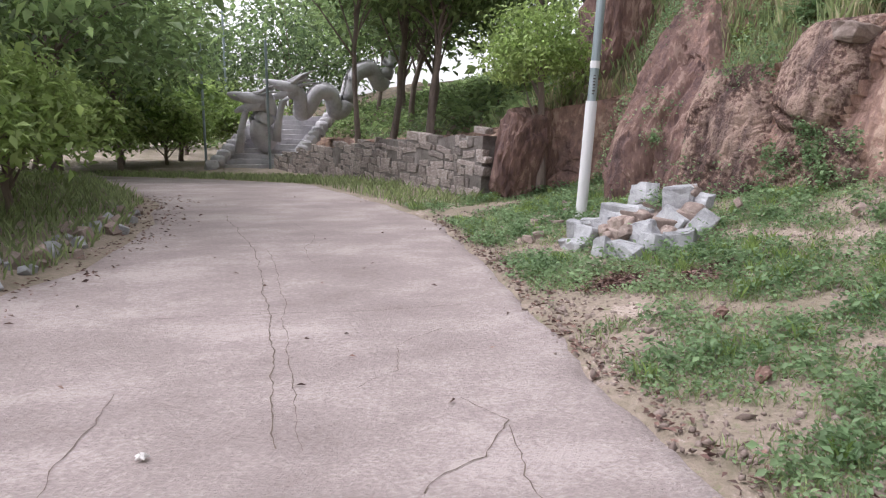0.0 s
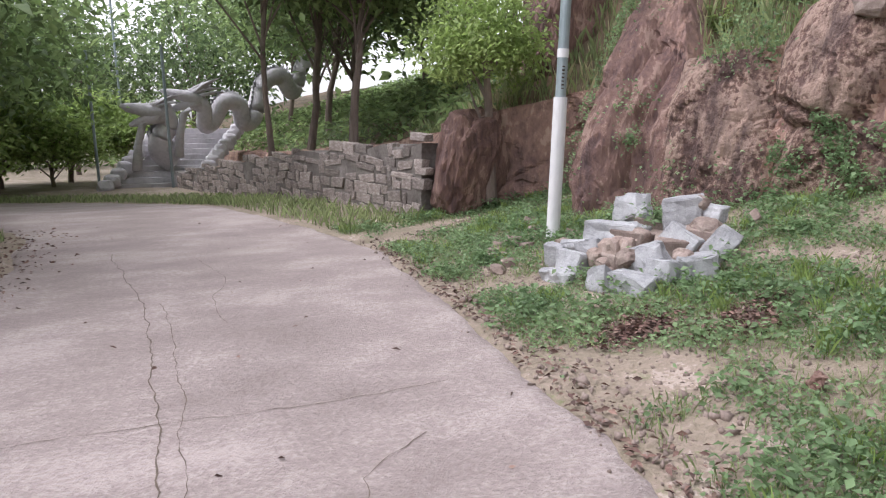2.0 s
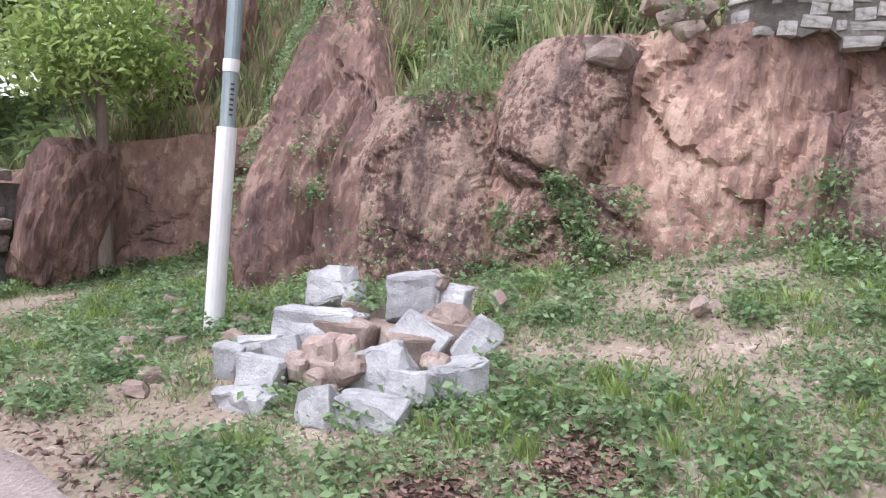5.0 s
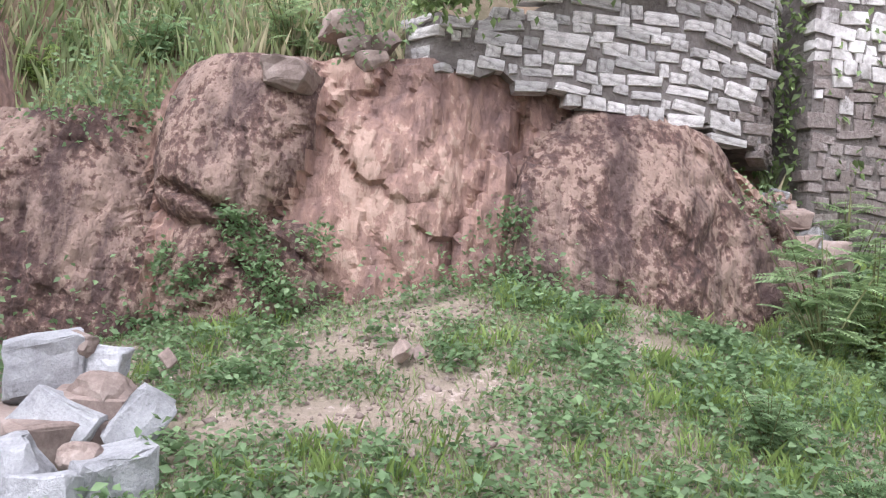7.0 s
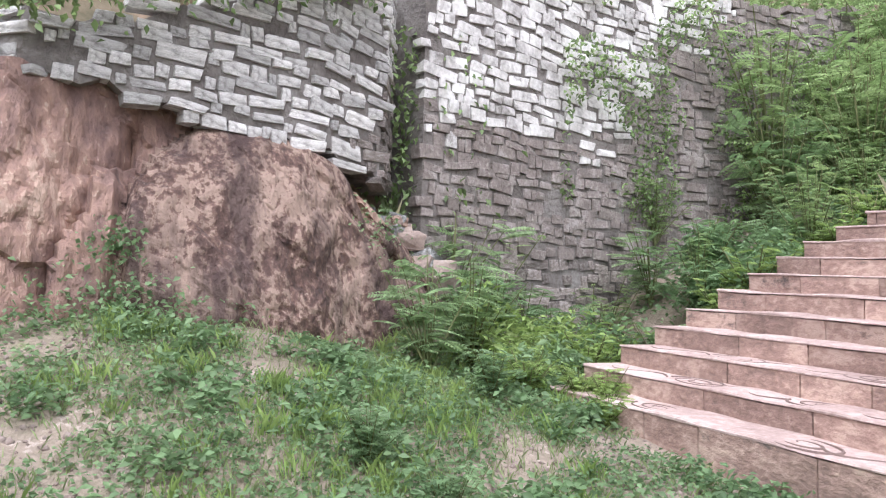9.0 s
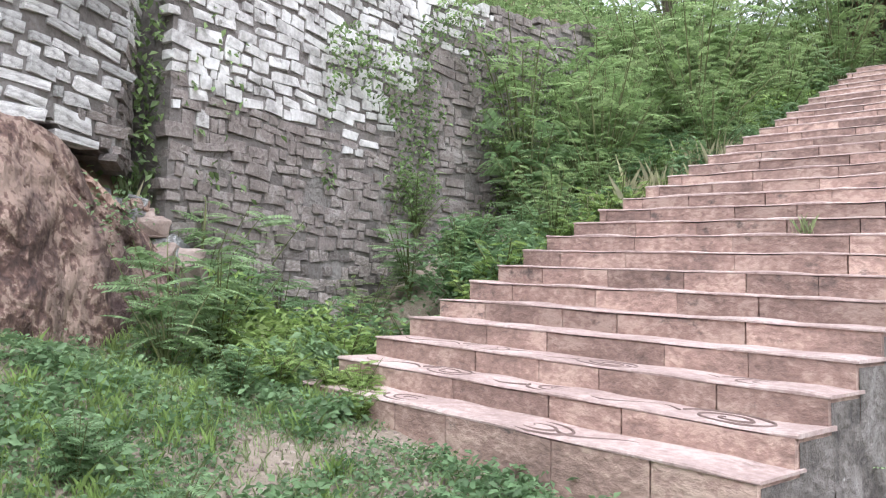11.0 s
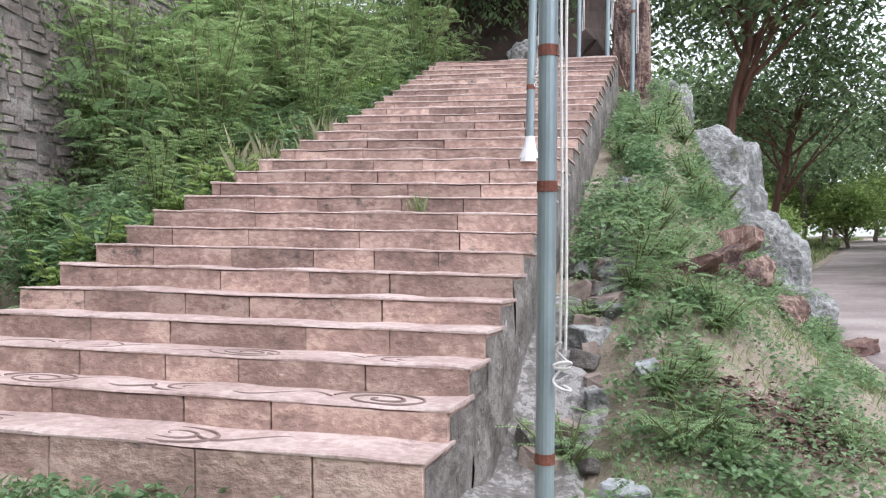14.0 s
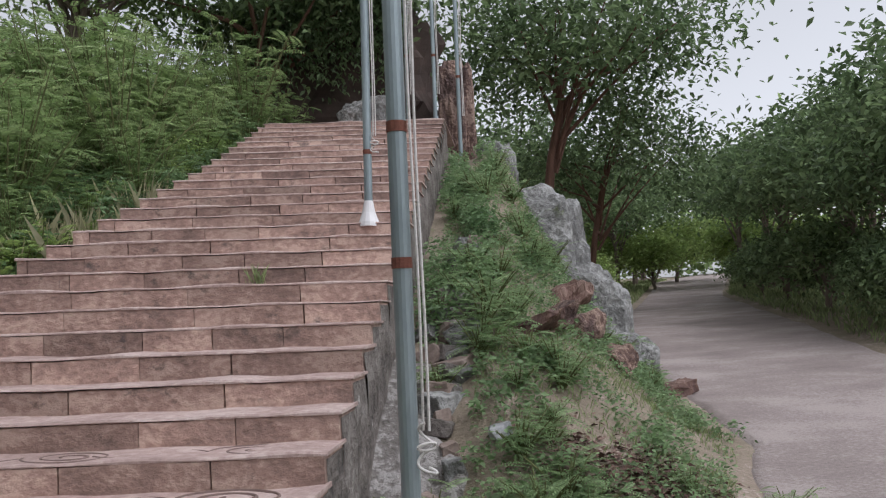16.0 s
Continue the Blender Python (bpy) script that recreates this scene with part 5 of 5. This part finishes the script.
for k in range(34):
    y = r.uniform(-9.5, -2.6)
    x = float(np.interp(-y, [2, 6, 10], [7.6, 6.7, 6.4])) + r.uniform(0.2, 2.6)
    plant(shrub_b, x, y, ground_at(x, y) - 0.1 + 0.25 * max(0, x - 7.5), r.uniform(0, 360), r.uniform(0.9, 1.6))
# a tuft growing on a step, and pale plumed grass beside the steps
step_tuft = tri_mesh("grass_tuft", *blades(np.array([(4.68, -1.5, STAIR_Z + RISER * 9 + TILT * 0.92)] * 34) + rng.normal(0, 0.03, (34, 3)) * (1, 0.6, 0), 0.13, 0.005, 0.6), M_GRASS)
tagged(step_tuft, "small green tuft growing on a step", "grass")
pg = np.array([(6.85 + 0.2 * math.sin(i * 3.7), -2.2 - 0.011 * i, 0.0) for i in range(190)])
pg[:, 2] = [ground_at(a, b) for a, b, _ in pg]
stuff(tri_mesh("plumed_grass", *blades(np.repeat(pg, 4, axis=0) + rng.normal(0, 0.14, (760, 3)) * (1, 1, 0) - (0, 0, 0.1), 0.42, 0.003, 0.45), M_DRY), "pale plumed grass beside the steps", "grass")

# creepers over the rubble walls
wl = []
for _ in range(15000):
    q = r.random()
    if q < 0.6:
        y = r.uniform(-5.0, 0.1)
        z = r.uniform(1.9, 5.2)
        if clumpy(y, z, 1.3, 8.0) < -0.02:
            continue
        wl.append((float(np.interp(y, [-4.8, -1.6, -0.1, 1.1], [9.3, 9.1, 8.75, 8.3])) - 0.1 - 0.16 * r.random(), y, z))
    else:
        y = r.uniform(2.2, 4.7)
        top = float(np.interp(y, [2.15, 2.75, 3.7, 4.5], [3.75, 3.55, 3.2, 2.9]))
        wl.append((float(np.interp(y, [2.15, 2.75, 3.7, 4.5], [7.7, 7.3, 6.88, 6.7])) - 0.12 * r.random(), y, top - abs(r.gauss(0, 0.14)) + 0.15))
stuff(tri_mesh("wall_creeper", *leaves(np.array(wl), 0.065, 0.035, 0.6, 0.4), M_TREE), "thin creeper spreading over the rubble walls", "creeper")
OCT_V = np.array([(1, 0, 0), (-1, 0, 0), (0, 1, 0), (0, -1, 0), (0, 0, 0.7), (0, 0, -0.7)], float)
OCT_F = np.array([(0, 2, 4), (2, 1, 4), (1, 3, 4), (3, 0, 4), (2, 0, 5), (1, 2, 5), (3, 1, 5), (0, 3, 5)])
pb = verge_points(5200, 1.8, 6.6, 0.6, 9.5, lambda x, y, d: 0.25 - meadow(x, y, d), 19)
edge = np.array([(float(road_right(y)) + r.gauss(0.03, 0.09), y, 0.0) for y in np.linspace(0.3, 9.5, 600)])
edge[:, 2] = lie(edge[:, 0], edge[:, 1]) + 0.012
pb = np.concatenate([pb, edge])
sz = np.abs(rng.normal(0, 0.011, (len(pb), 1))) + 0.004
ang = rng.uniform(0, 6.28, len(pb))
dirs = np.stack([np.cos(ang), np.sin(ang), rng.normal(0, 0.3, len(pb))], 1)
stuff(tri_mesh("gravel", *strew(OCT_V, OCT_F, pb, frames(dirs, ang), sz * rng.uniform(0.6, 1.4, (len(pb), 3))), M_BROWN_STONE), "small loose gravel on the bare verge", "gravel")

# ---- fallen leaves, pods and rubble ----
lv = []
r = random.Random(41)
for cx, cy, n, sx, sy in ((3.88, 5.02, 650, 0.17, 0.11), (4.33, 4.58, 650, 0.18, 0.13), (2.45, -0.58, 800, 0.22, 0.14), (2.1, -0.7, 300, 0.2, 0.15)):
    for _ in range(n):
        x, y = r.gauss(cx, sx), r.gauss(cy, sy)
        lv.append((x, y, ground_at(x, y) + 0.01 + 0.03 * r.random()))
for _ in range(700):
    y = r.uniform(0.5, 9)
    x = float(road_right(y)) + abs(r.gauss(0, 0.18)) - 0.06
    lv.append((x, y, ground_at(x, y) + 0.025))
for _ in range(500):
    y = r.uniform(5, 12)
    x = float(road_left(y)) - r.gauss(0.0, 0.25)
    lv.append((x, y, ground_at(x, y) + 0.03))
for _ in range(46):
    y = r.uniform(1, 12)
    x = r.uniform(float(road_left(y)), float(road_right(y)))
    lv.append((x, y, float(np.interp(y, ROAD_Y, ROAD_Z)) + 0.024))
stuff(tri_mesh("leaf_litter", *leaves(np.array(lv), 0.05, 0.022, 0.0, 0.12), M_LITTER), "dry brown leaf litter on the ground", "leaf litter")
for k in range(70):
    y = r.uniform(5.6, 10.5)
    x = float(road_left(y)) - 0.12 - abs(r.gauss(0, 0.28))
    w = r.uniform(0.05, 0.17)
    ob = put("rubble_stone", stone(k + 200, w * 1.3, w, w * 0.8, 0.45, 0.02), M_BROWN_STONE if k % 3 else M_GRANITE)
    tagged(ob, "small brown rubble stone at the road edge", "stone", "rubble along the road")
    moved(ob, x, y, ground_at(x, y) + 0.02, 9 * k, 13 * k, 40 * k)
for x, y in ((3.83, 3.8), (3.35, 2.95)):
    ob = put("dry_pod", boulder(int(x * 10), 0.1, 0.07, 0.09, 3, 0.4), M_LITTER)
    tagged(ob, "dark brown dry seed pod on the grass", "seed pod")
    moved(ob, x, y, ground_at(x, y) + 0.035, 20, 10, 30)
bm = bmesh.new()
for k in range(5):
    tube(bm, [(0, 0, 0.005), (0.012 * math.cos(k * 1.26), 0.012 * math.sin(k * 1.26), 0.018), (0.03 * math.cos(k * 1.26), 0.03 * math.sin(k * 1.26), 0.012)], [0.005, 0.012, 0.002], 6)
flower = put("fallen_flower", bm, M_ROPE)
tagged(flower, "small white fallen flower on the road", "flower")
moved(flower, 0.35, 3.11, 0.012)


# ---- trees ----
def tree(label, height, trunk, crown, mat, bark, count, leaf, seed, lean=(0, 0), clumps=40, fork=0.45, droop=0.4, group=""):
    """Tapered trunk, limbs that reach into the crown, and a ragged crown of many leaves. crown: (rx, ry, rz)."""
    r = random.Random(seed)
    ob = tagged(new("tree"), label, "tree", group)
    top = Vector((lean[0], lean[1], height - crown[2]))
    bm = bmesh.new()
    pts = [Vector((0, 0, -0.3))]
    for t in (0.15, 0.3, 0.5, 0.7, 0.85, 1.0):
        pts.append(Vector((lean[0] * t + 0.06 * height / 5 * r.uniform(-1, 1), lean[1] * t + 0.06 * height / 5 * r.uniform(-1, 1), top.z * t)))
    tube(bm, pts, [trunk * q for q in (1.35, 1.05, 0.95, 0.85, 0.75, 0.62, 0.5)], 9)
    part("trunk", bm, bark, ob)
    centres = []
    for k in range(clumps):
        a, b = r.uniform(0, 6.283), r.uniform(-0.75, 1.0)
        q = r.uniform(0.45, 1.0)
        c = math.sqrt(max(0, 1 - b * b * 0.8))
        centres.append(Vector((top.x + crown[0] * q * c * math.cos(a), top.y + crown[1] * q * c * math.sin(a), top.z + crown[2] * (0.15 + 0.8 * b * q))))
    bm = bmesh.new()
    for k, c in enumerate(centres[: max(8, clumps // 3)]):
        t = r.uniform(fork, 1.0)
        s = pts[0].lerp(pts[-1], t)
        s = Vector((np.interp(t, [0, 1], [pts[1].x, pts[-1].x]), np.interp(t, [0, 1], [pts[1].y, pts[-1].y]), top.z * t))
        m1 = s.lerp(c, 0.35) + Vector((r.uniform(-0.1, 0.1), r.uniform(-0.1, 0.1), 0.12)) * height / 5
        m2 = s.lerp(c, 0.7) + Vector((r.uniform(-0.1, 0.1), r.uniform(-0.1, 0.1), 0.08)) * height / 5
        tube(bm, [s, m1, m2, c], [trunk * 0.42, trunk * 0.28, trunk * 0.16, trunk * 0.05], 6)
    part("branch", bm, bark, ob)
    per = count // clumps
    sig = 0.26 * (crown[0] + crown[1] + crown[2]) / 3
    at = np.concatenate([np.array(c)[None] + rng.normal(0, 1, (per, 3)) * (sig, sig, sig * 0.62) for c in centres])
    v, f = leaves(at, leaf, leaf * 0.48, droop, 0.55)
    tri_mesh("crown", v, f, mat, ob)
    return ob


def stand(ob, x, y, turn=0, dz=0.0, size=1.0):
    ob.matrix_basis = pose(x, y, float(lie(x, y)) + dz, 0, 0, turn) @ Matrix.Diagonal((size, size, size, 1))
    return ob


# trees above the retaining wall
bank_tree = tree("tree with a thin grey trunk and spreading crown", 6.0, 0.06, (3.2, 2.6, 1.7), M_TREE, M_BARK, 12000, 0.2, 51, (-0.2, 0.1), 46)
bank_tree.matrix_basis = pose(4.95, 17, 0.6)
bank_tree2 = tree("forked tree on the bank above the wall", 6.2, 0.075, (2.8, 2.4, 1.8), M_TREE_DARK, M_BARK, 11000, 0.2, 52, (0.4, 0.2), 46, 0.3)
bank_tree2.matrix_basis = pose(6.1, 18, 1.0)
bank_tree3 = tree("twisted small tree with long leaf clusters", 4.0, 0.08, (1.4, 1.3, 1.0), M_TREE, M_BARK, 3600, 0.24, 53, (0.2, 0), 26, 0.25)
bank_tree3.matrix_basis = pose(5.95, 15, 0.95)
# trees along the far bend and on the downhill side of the road
WOOD = [(-3.6, 11, 0), (-4.5, 15, 1), (-1.6, 18.5, 0), (-3, 24, 1), (-5.5, 20, 0), (6.5, 36, 1), (2.0, 38, 1), (9.5, 31, 0), (12, 24, 1), (-7.5, 13, 1), (11, 17, 0), (-0.5, 26, 0), (8, 22, 1), (9, 26, 0), (-6, 27, 1), (-3.2, 30, 0), (7.5, 19, 0), (8.5, 15, 1)]
wood_a = tree("dense broad-leaved roadside tree", 7.0, 0.085, (2.9, 2.9, 3.2), M_TREE, M_BARK, 4700, 0.28, 61, (0.3, 0), 60, 0.35, group="roadside trees")
wood_b = tree("dark dense roadside tree", 8.0, 0.09, (3.0, 3.0, 3.7), M_TREE_DARK, M_BARK, 4700, 0.28, 62, (-0.3, 0.2), 60, 0.35, group="roadside trees")
placed = {0: False, 1: False}
for k, (x, y, kind) in enumerate(WOOD):
    src = (wood_a, wood_b)[kind]
    z = float(lie(x, y)) if x < 7 else hill_point(y, x - 6.6)[1]
    if placed[kind]:
        src = copy_thing(src, pose(x, y, z - 0.2, 0, 0, 47 * k))
    else:
        placed[kind] = True
        src.matrix_basis = pose(x, y, z - 0.2, 0, 0, 47 * k)
# bush on the rock by the lamp post
bush = tree("bright green bush growing out of the rock", 1.75, 0.05, (0.62, 0.62, 0.62), M_LIME, M_BARK, 5200, 0.075, 71, (-0.1, 0), 40, 0.3)
bush.matrix_basis = pose(5.75, 9.7, 0.75) @ Matrix.Diagonal((1.2, 1.2, 1.3, 1))
# leafy hedge bushes at the road edge
hedge = tree("dense lime-green hedge bush at the road edge", 2.1, 0.05, (1.0, 1.0, 0.95), M_LIME, M_BARK, 3800, 0.14, 72, (0, 0), 50, 0.15, group="hedge along the road")
stand(hedge, -1.55, 8.2)
for x, y, s in ((-2.0, 6.7, 0.9), (-1.2, 10.2, 0.9), (-2.8, 8.8, 1.2), (-1.5, 12.3, 1.0), (-2.9, 5.6, 0.9)):
    c = copy_thing(hedge, pose(x, y, float(lie(x, y)), 0, 0, 70 * x * y))
    c.scale = (s, s, s)
# thin poles beyond the bend
for x, y, z, h in ((2.19, 27, -1.1, 4.5), (4.12, 25.2, -1.0, 4.5), (3.63, 34, -1.3, 7.5)):
    p = flagpole(h, 0.045, ())
    tagged(p, "thin pale pole near the dragon stairs", "pole", "poles near the dragon stairs")
    moved(p, x, y, z, 0, -2)

# behind the bank: tall tree with a reddish trunk and a row of dark small trees
red_tree = tree("tall tree with a leaning reddish trunk", 6.6, 0.12, (3.3, 2.6, 2.3), M_TREE_DARK, M_RED_BARK, 9500, 0.2, 81, (-0.9, 0.2), 60, 0.4)
red_tree.matrix_basis = pose(2.3, -13.0, 2.6)
red_tree2 = tree("second tree with a reddish trunk behind the outcrop", 5.4, 0.09, (2.4, 2.2, 1.9), M_TREE_DARK, M_RED_BARK, 6000, 0.18, 82, (-0.8, 0.3), 50, 0.35)
red_tree2.matrix_basis = pose(1.2, -15.5, 1.4)
row_tree = tree("feathery dark green roadside tree", 3.6, 0.07, (1.5, 1.5, 1.2), M_TREE_DARK, M_BARK, 4400, 0.15, 83, (0.1, 0), 50, 0.3, group="row of trees by the road")
stand(row_tree, -2.9, -9.6)
for x, y, s in ((-2.6, -7.4, 0.85), (-3.9, -12, 1.15), (-3.7, -15.5, 1.1), (-4.8, -9, 1.4), (-4.6, -19, 1.2), (-6.0, -14, 1.5), (-3.6, -6.0, 1.1), (-5.2, -24, 1.4), (-8, -20, 1.7), (-1.2, -27, 1.2), (0.8, -24, 1.3), (-2.6, -32, 1.6), (-9, -30, 1.9), (-4, -38, 2.0), (3.0, -30, 2.2), (2.0, -19, 1.2)):
    c = copy_thing(row_tree, pose(x, y, float(lie(min(x, 2.0), y)) - 0.05, 0, 0, 53 * x * y))
    c.scale = (s, s, s)
low_bush = tree("dark low roadside bush", 1.15, 0.04, (0.7, 0.7, 0.5), M_TREE_DARK, M_BARK, 2400, 0.1, 84, (0, 0), 40, 0.1, group="bushes by the road")
stand(low_bush, -2.2, -7.0)
for k in range(13):
    y = -6.4 - k * 1.15
    x = float(road_left(y)) - 0.65 - 0.4 * ((k * 7) % 3)
    c = copy_thing(low_bush, pose(x, y, float(lie(x, y)), 0, 0, 71 * k))
    c.scale = (0.9 + 0.15 * (k % 4),) * 3

# head of the steps: rock overhang with cave shade in its colour, red rock pillar, hanging foliage
set_boulder(6.3, -10.8, 6.0, 3.8, 1.6, 3.4, M_DARK, 91, "rock overhang above the steps, coloured near black as cave shade", 0, 0.4)
set_boulder(3.75, -9.6, 4.7, 0.65, 0.8, 2.6, M_BOULDER, 92, "reddish rock pillar at the head of the steps", 0, 0.25)
set_boulder(3.1, -8.6, 3.4, 0.7, 0.9, 1.6, M_GREY_ROCK, 93, "grey rock beside the head of the steps", 0, 0.25)
set_boulder(5.2, -8.5, 4.75, 0.9, 0.6, 0.7, M_GREY_ROCK, 94, "small pale rock at the head of the steps", 0, 0.25)
top_tree = tree("dark tree overhanging the head of the steps", 5.5, 0.16, (3.2, 2.2, 1.9), M_TREE_DARK, M_RED_BARK, 9000, 0.18, 95, (-1.2, 0.6), 60, 0.35)
top_tree.matrix_basis = pose(8.2, -10.2, 4.2)
top_tree2 = tree("leafy tree on the hill beside the steps", 5.0, 0.14, (2.4, 2.4, 2.0), M_TREE, M_BARK, 8000, 0.16, 96, (-0.4, 0.3), 60, 0.3)
top_tree2.matrix_basis = pose(10.2, -8.0, 4.6)

# undergrowth that closes the view beyond both bends
for k, (x, y, s) in enumerate([(-2.6, 17, 1.3), (-4.2, 19.5, 1.6), (-1.8, 21.5, 1.5), (-4.5, 24, 1.8), (-0.6, 29, 1.8), (1.5, 31, 1.9), (-3.2, 28, 1.9), (4.0, 30.5, 1.6), (-5.6, 16.5, 1.6), (-3.6, 13.5, 1.5), (0.9, 28, 1.3), (-0.9, -29, 1.6), (-2.6, -27, 1.4), (1.5, -27, 1.7), (-4.8, -33, 1.8), (0.6, -21, 1.0), (-6.4, -27, 1.6), (-8.0, -24, 1.6), (2.8, -22, 1.5), (-0.2, -33, 2.0)]):
    c = copy_thing(hedge, pose(x, y, float(lie(min(x, 2.0), y)) - 0.1, 0, 0, 61 * k))
    tagged(c, "dense green undergrowth beside the far road bend", "bush", "undergrowth beyond the bends")
    c.scale = (s, s, s * 0.85)
woods = []
r = random.Random(77)
for k in range(150):
    a = k / 150 * 6.283 + r.uniform(-0.03, 0.03)
    d = r.uniform(46, 62)
    cx, cy = d * math.cos(a), d * math.sin(a) - 2
    base = float(lie(np.clip(cx, -30, 2), cy)) if cx < 6 else 3.0 + 0.25 * (cx - 6)
    h, w = r.uniform(6, 11), r.uniform(3, 5)
    n = 420
    q = rng.normal(0, 1, (n, 3)) * (w * 0.45, w * 0.45, h * 0.3) + (cx, cy, base + h * 0.45)
    woods.append(q)
stuff(tri_mesh("far_woods", *leaves(np.concatenate(woods), 0.8, 0.5, 0.3, 0.5), M_TREE), "distant green woods around the place", "woods")

vines = np.array([(r.uniform(4.6, 8.6), -9.7 + 0.3 * r.random(), 7.6 - abs(r.gauss(0, 0.8))) for _ in range(6000)])
stuff(tri_mesh("hanging_vines", *leaves(vines, 0.14, 0.06, 0.9, 0.4), M_TREE_DARK), "vines hanging over the rock overhang", "vines")
